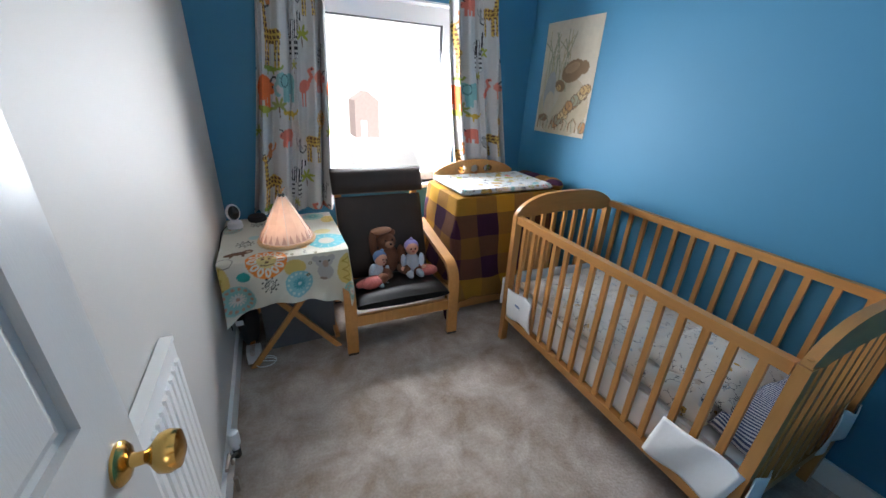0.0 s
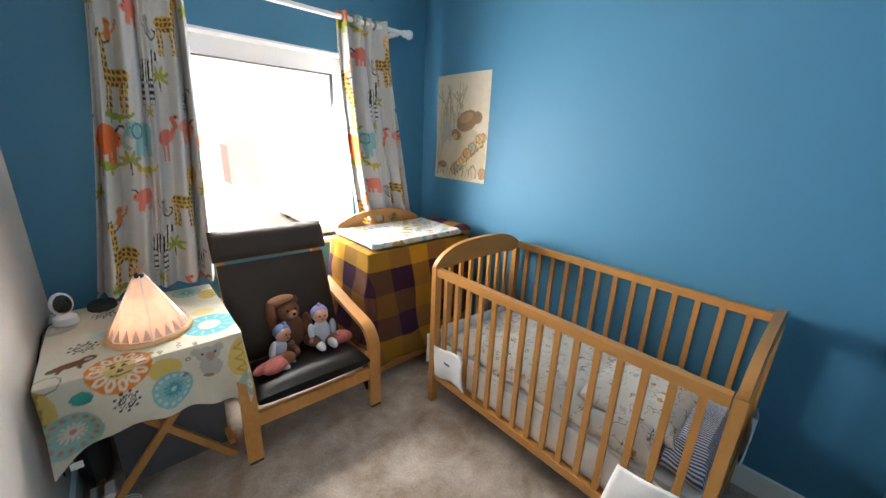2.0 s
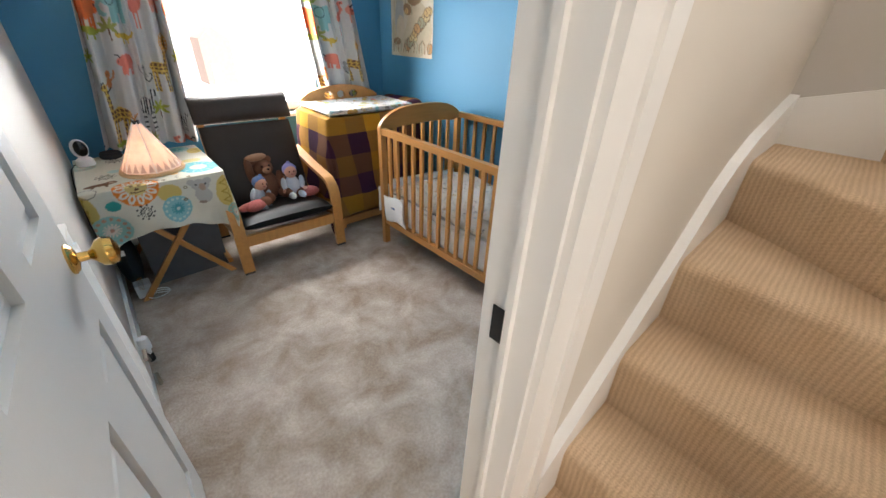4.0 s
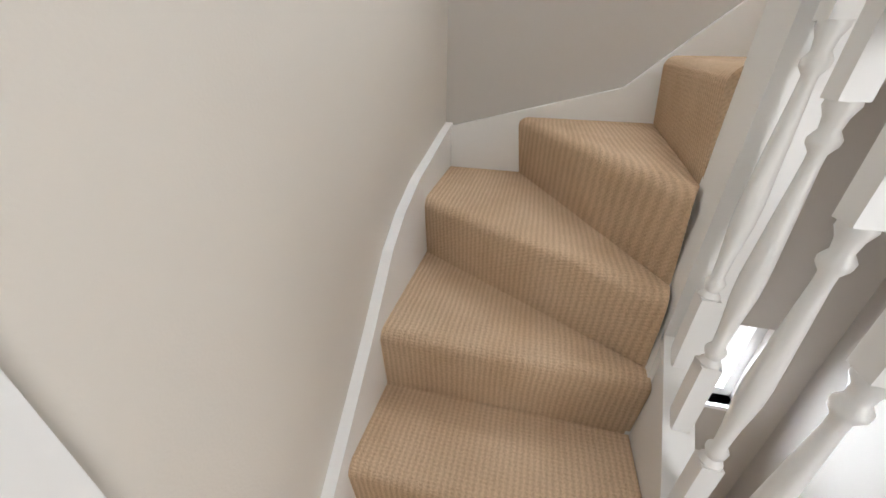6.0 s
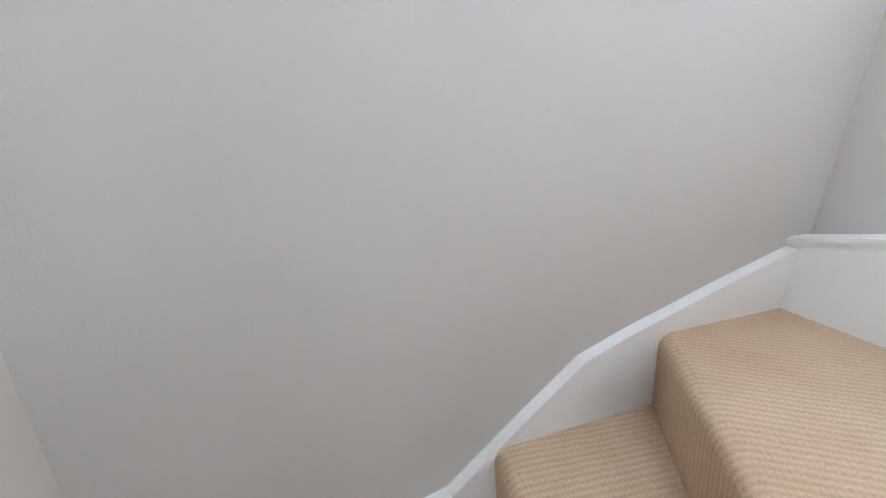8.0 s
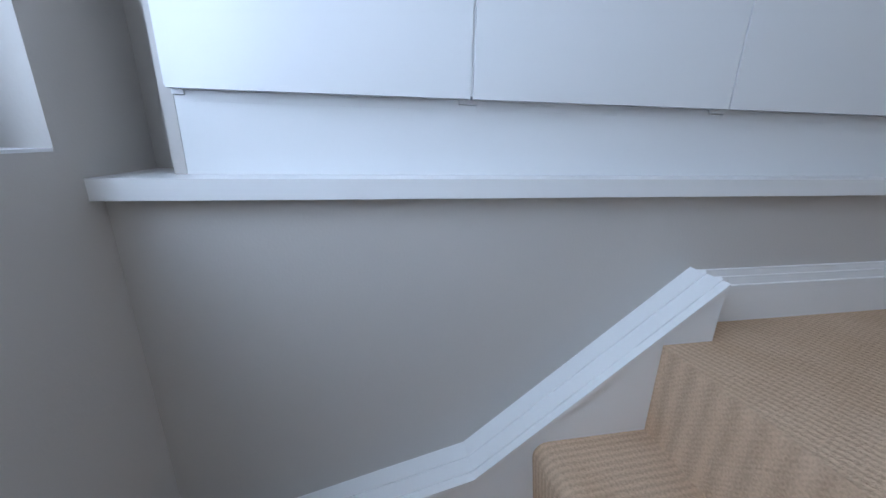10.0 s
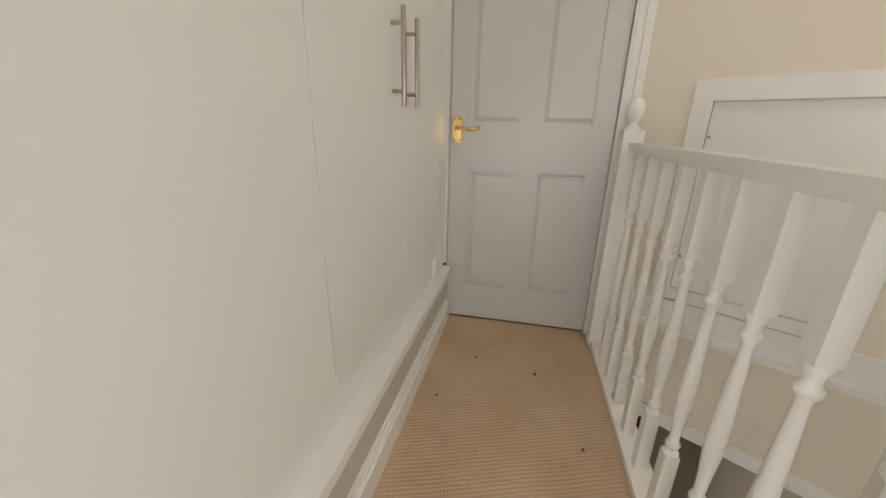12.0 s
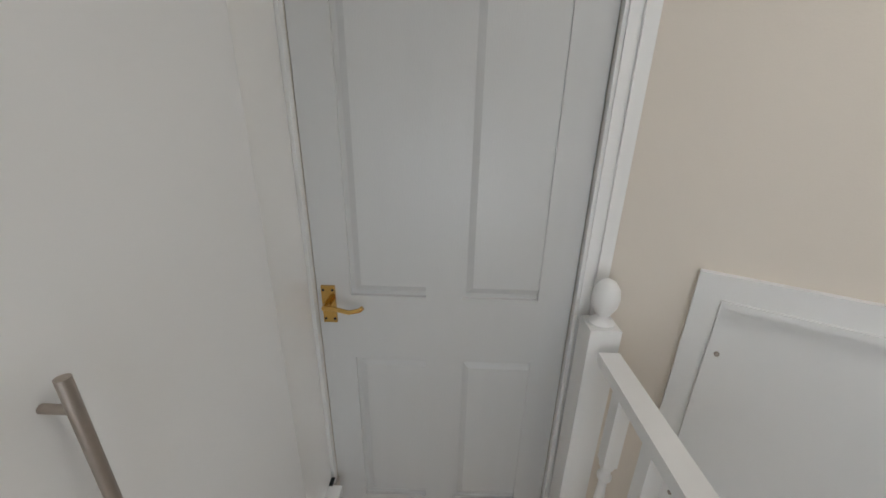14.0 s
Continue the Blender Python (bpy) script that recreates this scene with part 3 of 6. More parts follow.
part("panel", slant_box(H0 + 0.067, H1 - 0.052, 0.001, 0.010, HZ0 + 0.004, HZ1 - 0.076), GLOSS, hatch)
bm = bmesh.new()
for s, z in ((H0 + 0.075, 3.165), (H1 - 0.066, 3.165), (H0 + 0.075, 2.70), (H1 - 0.066, 2.70)):
    p = DA + dd * s + dn * -0.010
    bm = bmesh.new()
    lathe(bm, [(0.006, 0), (0.005, 0.006), (0.002, 0.009)], (0, 0, 0), 10, Matrix.Translation((p.x, p.y, z)) @ Matrix.Rotation(math.atan2(-dn.y, -dn.x), 4, "Z") @ pose(0, 0, 0, 0, 90, 0))
    part("screw", bm, CHROME, hatch, smooth=True)
bm = slant_box(0.02, DL, 0.0, 0.030, 2.36, 2.385)
slant_box(0.02, DL, 0.0, 0.012, 2.385, 2.50, bm)
structure("trim_slanting_wall", bm, GLOSS, "white trim board across the slanting wall", "trim", 0.003)
bm = slant_box(0.06, DL, 0.0, 0.014, 1.88, 1.945)
structure("trim_passage_head", bm, GLOSS, "white door head over the passage", "trim", 0.003)

# stair window
win = thing("window_2", "white plastic window at the head of the stairs", "window")
win["kind"] = "structure"
y0, y1, z0, z1 = EW
bm = boxes((XE + 0.06, XE + 0.12, y0, y0 + 0.065, z0, z1), (XE + 0.06, XE + 0.12, y1 - 0.065, y1, z0, z1), (XE + 0.06, XE + 0.12, y0 + 0.065, y1 - 0.065, z0, z0 + 0.065), (XE + 0.06, XE + 0.12, y0 + 0.065, y1 - 0.065, z1 - 0.065, z1))
part("window_frame", bm, UPVC, win, bevel=0.006)
part("window_sill", boxes((XE + 0.001, XE + 0.06, y0, y1, z0 - 0.006, z0 + 0.004)), UPVC, win, bevel=0.004)

# crumbs on the carpet
FLUFF = material("brown_fluff", (0.17, 0.12, 0.085), 0.95, vary=0.3, scale=60)
for x, y in ((0.434, -1.084), (0.08, -1.232), (0.024, -1.489), (0.752, -1.315), (0.30, -1.60)):
    bm = bmesh.new()
    bmesh.ops.create_icosphere(bm, subdivisions=1, radius=0.0075)
    for v in bm.verts:
        v.co *= random.uniform(0.7, 1.2)
        v.co.z = v.co.z * 0.5 + 0.003
    ob = finish("carpet_fluff", bm, FLUFF)
    ob.location = (x, y, L)
    tagged(ob, "small dark speck of fluff on the beige carpet", "fluff", "specks on the carpet")

# window of the lower stairs
lw = tagged(thing("window_3", "small white window low on the stairs", "window"), kind="structure")
y0, y1, z0, z1 = HW
part("window_frame", boxes((XE + 0.06, XE + 0.11, y0, y0 + 0.04, z0, z1), (XE + 0.06, XE + 0.11, y1 - 0.04, y1, z0, z1), (XE + 0.06, XE + 0.11, y0 + 0.04, y1 - 0.04, z0, z0 + 0.04), (XE + 0.06, XE + 0.11, y0 + 0.04, y1 - 0.04, z1 - 0.04, z1)), UPVC, lw, bevel=0.004)
part("window_sill", boxes((XE - 0.02, XE + 0.06, y0, y1, z0 - 0.02, z0)), UPVC, lw, bevel=0.003)
# unseen frame, made up to hold the landing fill lamp
lw2 = tagged(thing("added_window", "added window frame round the unseen landing fill lamp", "window"), kind="structure")
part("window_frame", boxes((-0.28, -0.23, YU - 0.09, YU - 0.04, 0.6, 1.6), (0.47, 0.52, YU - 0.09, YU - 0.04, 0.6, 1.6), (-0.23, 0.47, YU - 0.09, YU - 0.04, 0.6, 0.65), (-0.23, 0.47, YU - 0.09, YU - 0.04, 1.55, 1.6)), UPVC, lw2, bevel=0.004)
PETAL = material("purple_petals", (0.20, 0.10, 0.42), 0.8, vary=0.3, scale=60)
vase = thing("flower_vase", "small vase of purple flowers on the low window sill", "flowers")
bm = bmesh.new()
lathe(bm, [(0.022, 0), (0.028, 0.02), (0.022, 0.07), (0.026, 0.085)], (XE + 0.02, -1.19, z0), 14)
part("vase", bm, UPVC, vase, smooth=True)
for k in range(9):
    bm = bmesh.new()
    bmesh.ops.create_icosphere(bm, subdivisions=1, radius=0.017, matrix=Matrix.Translation((XE + 0.02 + random.uniform(-0.02, 0.02), -1.19 + random.uniform(-0.045, 0.045), z0 + 0.10 + random.uniform(-0.01, 0.06))))
    part("bloom", bm, PETAL, vase)
sock = thing("wall_socket", "brushed steel double wall socket", "socket")
part("plate", boxes((XE - 0.008, XE, -1.55, -1.47, -0.60, -0.51)), CHROME, sock, bevel=0.003)


# ---------- patterned cloth ----------
def nodes_of(m):
    return m.node_tree, m.node_tree.nodes, m.node_tree.nodes["Principled BSDF"]


def math_node(nt, op, a, b=None, c=None):
    n = nt.nodes.new("ShaderNodeMath")
    n.operation = op
    for i, v in enumerate((a, b, c)):
        if v is None:
            continue
        if isinstance(v, (int, float)):
            n.inputs[i].default_value = v
        else:
            nt.links.new(v, n.inputs[i])
    return n.outputs[0]


def mix_node(nt, fac, a, b):
    n = nt.nodes.new("ShaderNodeMix")
    n.data_type = "RGBA"
    for sock, v in ((n.inputs["Factor"], fac), (n.inputs["A"], a), (n.inputs["B"], b)):
        if isinstance(v, tuple):
            sock.default_value = (*v, 1)
        elif isinstance(v, (int, float)):
            sock.default_value = v
        else:
            nt.links.new(v, sock)
    return n.outputs["Result"]


def ramp_node(nt, fac, stops, interp="CONSTANT"):
    n = nt.nodes.new("ShaderNodeValToRGB")
    n.color_ramp.interpolation = interp
    e = n.color_ramp.elements
    while len(e) < len(stops):
        e.new(0.5)
    for el, (p, c) in zip(e, stops):
        el.position, el.color = p, (*c, 1)
    nt.links.new(fac, n.inputs[0])
    return n.outputs["Color"]


def printed_cloth(name, base, palette, scale, flat=(1, 1, 1), size=0.36, ink=0.35, rough=0.85, wobble=0.5, stripes=0.75, spots=0.28, rings=0.5):
    """Cloth printed with separate motifs: blobs in the palette's colours, some striped, some spotted, with ink doodles."""
    m = bpy.data.materials.new(name)
    m.use_nodes = True
    nt, n, b = nodes_of(m)
    b.inputs["Roughness"].default_value = rough
    b.inputs["Specular IOR Level"].default_value = 0.2
    tc = n.new("ShaderNodeTexCoord")
    mp = n.new("ShaderNodeMapping")
    mp.inputs["Scale"].default_value = flat
    nt.links.new(tc.outputs["Object"], mp.inputs[0])
    wob = n.new("ShaderNodeTexNoise")
    wob.inputs["Scale"].default_value, wob.inputs["Detail"].default_value = scale * 2.2, 3
    nt.links.new(mp.outputs[0], wob.inputs["Vector"])
    add = n.new("ShaderNodeVectorMath")
    add.operation = "MULTIPLY_ADD"
    nt.links.new(wob.outputs["Color"], add.inputs[0])
    add.inputs[1].default_value = (wobble / scale, wobble / scale, wobble / scale)
    nt.links.new(mp.outputs[0], add.inputs[2])
    vo = n.new("ShaderNodeTexVoronoi")
    vo.inputs["Scale"].default_value = scale
    vo.inputs["Randomness"].default_value = 0.75
    nt.links.new(add.outputs[0], vo.inputs["Vector"])
    sep = n.new("ShaderNodeSeparateColor")
    nt.links.new(vo.outputs["Color"], sep.inputs[0])
    k = len(palette)
    colour = ramp_node(nt, sep.outputs["Red"], [(i / k, c) for i, c in enumerate(palette)])
    blob = math_node(nt, "LESS_THAN", vo.outputs["Distance"], size)
    # stripes and spots inside some motifs
    wv = n.new("ShaderNodeTexWave")
    wv.inputs["Scale"].default_value, wv.inputs["Distortion"].default_value = scale * 3.2, 5
    nt.links.new(mp.outputs[0], wv.inputs["Vector"])
    stripe = math_node(nt, "GREATER_THAN", wv.outputs["Fac"], 0.55)
    striped = math_node(nt, "GREATER_THAN", sep.outputs["Green"], stripes)
    sp = n.new("ShaderNodeTexVoronoi")
    sp.inputs["Scale"].default_value = scale * 6
    nt.links.new(mp.outputs[0], sp.inputs["Vector"])
    spot = math_node(nt, "LESS_THAN", sp.outputs["Distance"], 0.34)
    spotted = math_node(nt, "LESS_THAN", sep.outputs["Green"], spots)
    inside = mix_node(nt, striped, colour, base)
    inside = mix_node(nt, spotted, inside, (0.50, 0.31, 0.08))
    inside = mix_node(nt, math_node(nt, "MULTIPLY", stripe, striped), inside, (0.05, 0.05, 0.055))
    inside = mix_node(nt, math_node(nt, "MULTIPLY", spot, spotted), inside, (0.16, 0.10, 0.05))
    # ink lines
    v2 = n.new("ShaderNodeTexVoronoi")
    v2.feature = "DISTANCE_TO_EDGE"
    v2.inputs["Scale"].default_value = scale * 1.7
    nt.links.new(add.outputs[0], v2.inputs["Vector"])
    line = math_node(nt, "LESS_THAN", v2.outputs["Distance"], 0.022)
    gate = n.new("ShaderNodeTexNoise")
    gate.inputs["Scale"].default_value = scale * 1.3
    nt.links.new(mp.outputs[0], gate.inputs["Vector"])
    line = math_node(nt, "MULTIPLY", line, math_node(nt, "GREATER_THAN", gate.outputs["Fac"], 1 - ink - 0.12))
    shade = n.new("ShaderNodeTexNoise")
    shade.inputs["Scale"].default_value = 9
    nt.links.new(mp.outputs[0], shade.inputs["Vector"])
    ground = mix_node(nt, shade.outputs["Fac"], tuple(c * 0.92 for c in base), base)
    band = math_node(nt, "COMPARE", vo.outputs["Distance"], size * 0.62, size * 0.13)
    core = math_node(nt, "LESS_THAN", vo.outputs["Distance"], size * 0.22)
    ringed = math_node(nt, "GREATER_THAN", sep.outputs["Blue"], rings)
    inside = mix_node(nt, math_node(nt, "MULTIPLY", band, ringed), inside, base)
    inside = mix_node(nt, math_node(nt, "MULTIPLY", core, ringed), inside, tuple(c * 0.75 for c in palette[2]))
    out = mix_node(nt, blob, ground, inside)
    out = mix_node(nt, line, out, (0.10, 0.10, 0.11))
    nt.links.new(out, b.inputs["Base Color"])
    weave = n.new("ShaderNodeTexNoise")
    weave.inputs["Scale"].default_value = 420
    nt.links.new(tc.outputs["Object"], weave.inputs["Vector"])
    bp = n.new("ShaderNodeBump")
    bp.inputs["Strength"].default_value, bp.inputs["Distance"].default_value = 0.25, 0.002
    nt.links.new(weave.outputs["Fac"], bp.inputs["Height"])
    nt.links.new(bp.outputs[0], b.inputs["Normal"])
    return m


ORANGE, TEAL, YELLOW, GREY, CORAL, GREEN = (0.72, 0.16, 0.05), (0.22, 0.45, 0.47), (0.55, 0.38, 0.06), (0.30, 0.30, 0.31), (0.68, 0.20, 0.15), (0.33, 0.36, 0.06)
BLACK_INK, BROWN_INK, PAPER_WHITE = (0.035, 0.035, 0.04), (0.15, 0.075, 0.04), (0.62, 0.62, 0.61)


def dyed_cloth(name, rough=0.85, weave=420.0, fade=0.10):
    """Cloth or paper whose dyes lie in the mesh's 'dye' colours, with a faint unevenness and weave."""
    m = bpy.data.materials.new(name)
    m.use_nodes = True
    nt, n, b = nodes_of(m)
    b.inputs["Roughness"].default_value, b.inputs["Specular IOR Level"].default_value = rough, 0.2
    at = n.new("ShaderNodeVertexColor")
    at.layer_name = "dye"
    tc = n.new("ShaderNodeTexCoord")
    nz = n.new("ShaderNodeTexNoise")
    nz.inputs["Scale"].default_value, nz.inputs["Detail"].default_value = 28, 6
    nt.links.new(tc.outputs["Object"], nz.inputs["Vector"])
    mx = n.new("ShaderNodeMix")
    mx.data_type, mx.blend_type = "RGBA", "MULTIPLY"
    nt.links.new(nz.outputs["Fac"], mx.inputs["Factor"])
    nt.links.new(at.outputs["Color"], mx.inputs["A"])
    mx.inputs["B"].default_value = (1 - fade, 1 - fade, 1 - fade, 1)
    nt.links.new(mx.outputs["Result"], b.inputs["Base Color"])
    wv = n.new("ShaderNodeTexNoise")
    wv.inputs["Scale"].default_value = weave
    nt.links.new(tc.outputs["Object"], wv.inputs["Vector"])
    bp = n.new("ShaderNodeBump")
    bp.inputs["Strength"].default_value, bp.inputs["Distance"].default_value = 0.25, 0.002
    nt.links.new(wv.outputs["Fac"], bp.inputs["Height"])
    nt.links.new(bp.outputs[0], b.inputs["Normal"])
    return m


class Dye:
    """Prints simple motifs on a cloth. a runs across it and b down it, in metres; a repeat wraps both ways."""

    def __init__(self, a, b, base, repeat=None):
        self.a, self.b, self.repeat = np.asarray(a, float), np.asarray(b, float), repeat
        self.col = np.tile(np.array((*base, 1.0)), (len(self.a), 1))
        self.at(0, 0, 1)

    def at(self, cx, cy, size, flip=1):
        x, y = self.a - cx, self.b - cy
        if self.repeat:
            ra, rb = self.repeat
            x, y = (x + ra / 2) % ra - ra / 2, (y + rb / 2) % rb - rb / 2
        self.x, self.y = flip * x / size, y / size

    def oval(self, cx, cy, rx, ry, turn=0.0):
        c, s_ = math.cos(radians(turn)), math.sin(radians(turn))
        x, y = self.x - cx, self.y - cy
        return ((x * c + y * s_) / rx) ** 2 + ((y * c - x * s_) / ry) ** 2 < 1

    def line(self, w, *pts):
        out = np.zeros(len(self.x), bool)
        for (x0, y0), (x1, y1) in zip(pts, pts[1:]):
            dx, dy = x1 - x0, y1 - y0
            k = np.clip(((self.x - x0) * dx + (self.y - y0) * dy) / (dx * dx + dy * dy), 0, 1)
            out |= (self.x - x0 - k * dx) ** 2 + (self.y - y0 - k * dy) ** 2 < w * w
        return out

    def dab(self, mask, colour):
        self.col[mask, :3] = colour

    def legs(self, xs, y0, y1, w):
        out = np.zeros(len(self.x), bool)
        for x in xs:
            out |= self.line(w, (x, y0), (x + 0.03, y1))
        return out

    def onto(self, ob):
        at = ob.data.color_attributes.new("dye", "FLOAT_COLOR", "POINT")
        at.data.foreach_set("color", self.col.ravel())
        return ob

    # motifs, about two units across, y down
    def hippo(self, colour):
        self.dab(self.legs((-0.6, -0.3, 0.3, 0.6), 0.4, 1.0, 0.13), colour)
        self.dab(self.oval(0, 0, 0.95, 0.62) | self.oval(0.8, 0.05, 0.36, 0.32), colour)
        self.dab(self.line(0.06, (0.75, -0.3), (1.0, -0.55), (1.2, -0.5)) | self.oval(0.95, 0.0, 0.07, 0.07), BLACK_INK)

    def elephant(self, colour):
        self.dab(self.legs((-0.6, -0.3, 0.3, 0.55), 0.4, 1.0, 0.15), colour)
        self.dab(self.oval(0, 0, 0.85, 0.6) | self.oval(-0.85, -0.2, 0.45, 0.42) | self.line(0.11, (-1.15, -0.2), (-1.4, 0.25), (-1.3, 0.65), (-1.05, 0.7)), colour)
        ear = self.oval(-0.6, -0.15, 0.33, 0.38) & ~self.oval(-0.6, -0.15, 0.27, 0.32)
        self.dab(ear | self.oval(-1.0, -0.3, 0.05, 0.05), (0.06, 0.12, 0.14))

    def bird(self, colour):
        self.dab(self.oval(0, 0, 0.55, 0.38, -20) | self.line(0.11, (0.4, -0.15), (0.7, -0.6), (0.5, -0.95), (0.75, -1.05)), colour)
        self.dab(self.legs((-0.15, 0.12), 0.3, 1.2, 0.06), colour)
        self.dab(self.oval(0.72, -1.04, 0.06, 0.06), BLACK_INK)

    def giraffe(self):
        body = self.oval(0, 0.1, 0.75, 0.42, 8) | self.line(0.19, (0.55, -0.05), (0.8, -1.5)) | self.oval(0.95, -1.6, 0.32, 0.16, 15)
        legs = self.legs((-0.55, -0.3, 0.35, 0.6), 0.35, 1.75, 0.09)
        self.dab(body | legs, (0.62, 0.42, 0.10))
        sx, sy = self.x * 3.4 + 0.4 * np.sin(self.y * 5), self.y * 3.4
        row = np.floor(sy)
        gx, gy = (sx + 0.5 * (row % 2)) % 1 - 0.5, sy % 1 - 0.5
        self.dab((body | legs) & (np.maximum(abs(gx), abs(gy)) < 0.34), BROWN_INK)

    def zebra(self):
        body = self.oval(0, 0, 0.8, 0.48) | self.line(0.22, (0.6, -0.2), (0.95, -0.75)) | self.oval(1.1, -0.75, 0.34, 0.18, 30)
        legs = self.legs((-0.6, -0.38, 0.38, 0.6), 0.3, 1.35, 0.09)
        edge = self.oval(0, 0, 0.86, 0.54) | self.legs((-0.6, -0.38, 0.38, 0.6), 0.3, 1.38, 0.12)
        self.dab(edge & ~body & ~legs, (0.30, 0.30, 0.31))
        self.dab(body | legs, (0.68, 0.68, 0.67))
        self.dab((body & (np.sin(self.x * 19 + 2.2 * self.y) > 0.05)) | (legs & (np.sin(self.y * 22) > 0.1)), BLACK_INK)

    def lizard(self, colour):
        self.dab(self.oval(0, 0, 0.9, 0.26, 6) | self.line(0.12, (0.8, 0.05), (1.4, -0.05), (1.6, -0.3)) | self.oval(-0.95, -0.1, 0.32, 0.2), colour)
        self.dab(self.legs((-0.5, 0.4), 0.1, 0.5, 0.1), colour)
        self.dab(self.oval(-1.0, -0.18, 0.06, 0.06), BLACK_INK)

    def palm(self, colour):
        self.dab(self.line(0.06, (0, 0), (0.1, 1.0)), BROWN_INK)
        for k in range(6):
            t = radians(150 + 48 * k)
            self.dab(self.oval(0.5 * math.cos(t), 0.4 * math.sin(t), 0.5, 0.15, 150 + 48 * k), colour)

    def monkey(self, colour):
        self.dab(self.oval(0, 0.3, 0.32, 0.5) | self.oval(0, -0.4, 0.34, 0.3) | self.line(0.08, (0.2, 0.2), (0.65, -0.1), (0.75, -0.6)) | self.line(0.08, (-0.2, 0.2), (-0.6, 0.5)), colour)
        self.dab(self.line(0.07, (0.1, 0.7), (-0.6, 1.0), (-1.1, 0.7), (-1.2, 0.3), (-0.9, 0.2)) | self.oval(-0.1, -0.42, 0.06, 0.06) | self.oval(0.12, -0.42, 0.06, 0.06), BLACK_INK)

    def sunny_lion(self):
        self.dab(self.oval(0, 0, 1, 1), (0.74, 0.22, 0.035))
        for k in range(12):
            t = radians(30 * k)
            cx, cy = 0.68 * math.cos(t), 0.68 * math.sin(t)
            self.dab(self.oval(cx, cy, 0.27, 0.15, 30 * k) & ~self.oval(cx, cy, 0.14, 0.06, 30 * k), (0.70, 0.66, 0.56))
        self.dab(self.oval(0, 0, 0.47, 0.45), (0.66, 0.50, 0.20))
        self.dab(self.oval(-0.17, -0.1, 0.09, 0.06) | self.oval(0.17, -0.1, 0.09, 0.06) | self.oval(0, 0.12, 0.1, 0.07) | self.line(0.03, (-0.3, 0.25), (0, 0.3), (0.3, 0.25)) | self.line(0.035, (-0.32, -0.26), (-0.1, -0.28)) | self.line(0.035, (0.1, -0.28), (0.32, -0.26)), BROWN_INK)

    def burst(self, colour):
        for k in range(9):
            t = radians(40 * k + 10)
            self.dab(self.line(0.045, (0.2 * math.cos(t), 0.2 * math.sin(t)), (0.62 * math.cos(t), 0.62 * math.sin(t))), colour)
            self.dab(self.oval(0.85 * math.cos(t), 0.85 * math.sin(t), 0.12, 0.12) | self.oval(0.55 * math.cos(t + 0.35), 0.55 * math.sin(t + 0.35), 0.09, 0.09), colour)

    def rosette(self, colour, dots, centre):
        self.dab(self.oval(0, 0, 1, 1), colour)
        for k in range(14):
            t = radians(360 / 14 * k)
            self.dab(self.oval(0.78 * math.cos(t), 0.78 * math.sin(t), 0.10, 0.10), dots)
            self.dab(self.line(0.05, (0.18 * math.cos(t), 0.18 * math.sin(t)), (0.42 * math.cos(t), 0.42 * math.sin(t))), centre)
        self.dab(self.oval(0, 0, 0.12, 0.12), dots)

    def triangles(self, colour):
        self.dab(self.oval(0, 0, 0.62, 1.0, 8), colour)
        for y in (-0.55, 0.0, 0.55):
            self.dab(self.line(0.035, (-0.3, y), (0.3, y - 0.25), (0.2, y + 0.3), (-0.3, y)), (0.36, 0.25, 0.04))

    def koala(self):
        self.dab(self.oval(0, -0.35, 0.55, 0.42) | self.oval(0.05, 0.4, 0.5, 0.6) | self.oval(-0.5, -0.6, 0.25, 0.22) | self.oval(0.5, -0.6, 0.25, 0.22), (0.40, 0.385, 0.36))
        self.dab(self.oval(0.1, -0.2, 0.2, 0.26), (0.36, 0.26, 0.20))
        self.dab(self.oval(-0.25, -0.4, 0.07, 0.07) | self.oval(0.35, -0.4, 0.07, 0.07), BLACK_INK)
        self.dab(self.oval(-0.1, 0.95, 0.25, 0.12), (0.26, 0.20, 0.16))


def curtain_dye(a, b):
    d = Dye(a, b, (0.56, 0.56, 0.555), (0.64, 0.66))
    d.at(0.09, 0.62, 0.085), d.hippo(ORANGE)
    d.at(0.29, 0.60, 0.075), d.elephant(TEAL)
    d.at(0.45, 0.61, 0.075), d.bird(CORAL)
    d.at(0.57, 0.57, 0.058), d.hippo((0.68, 0.26, 0.20))
    d.at(0.58, 0.46, 0.042), d.zebra()
    d.at(0.10, 0.055, 0.062), d.lizard(GREEN)
    d.at(0.30, 0.075, 0.052), d.lizard(YELLOW)
    d.at(0.27, 0.175, 0.050, -1), d.hippo(CORAL)
    d.at(0.15, 0.25, 0.052), d.monkey((0.60, 0.22, 0.08))
    d.at(0.17, 0.40, 0.075, -1), d.giraffe()
    d.at(0.35, 0.375, 0.080), d.zebra()
    d.at(0.50, 0.20, 0.062), d.giraffe()
    d.at(0.57, 0.10, 0.046), d.rosette((0.66, 0.36, 0.08), PAPER_WHITE, BROWN_INK)
    d.at(0.45, 0.39, 0.050), d.palm(GREEN)
    d.at(0.21, 0.70, 0.050), d.palm((0.30, 0.33, 0.10))
    d.at(0.16, 0.54, 0.046), d.lizard((0.24, 0.32, 0.06))
    d.at(0.03, 0.16, 0.045), d.palm(GREEN)
    d.at(0.40, 0.22, 0.045, -1), d.monkey(GREY)
    d.at(0.36, 0.52, 0.035), d.palm((0.40, 0.38, 0.10))
    return d


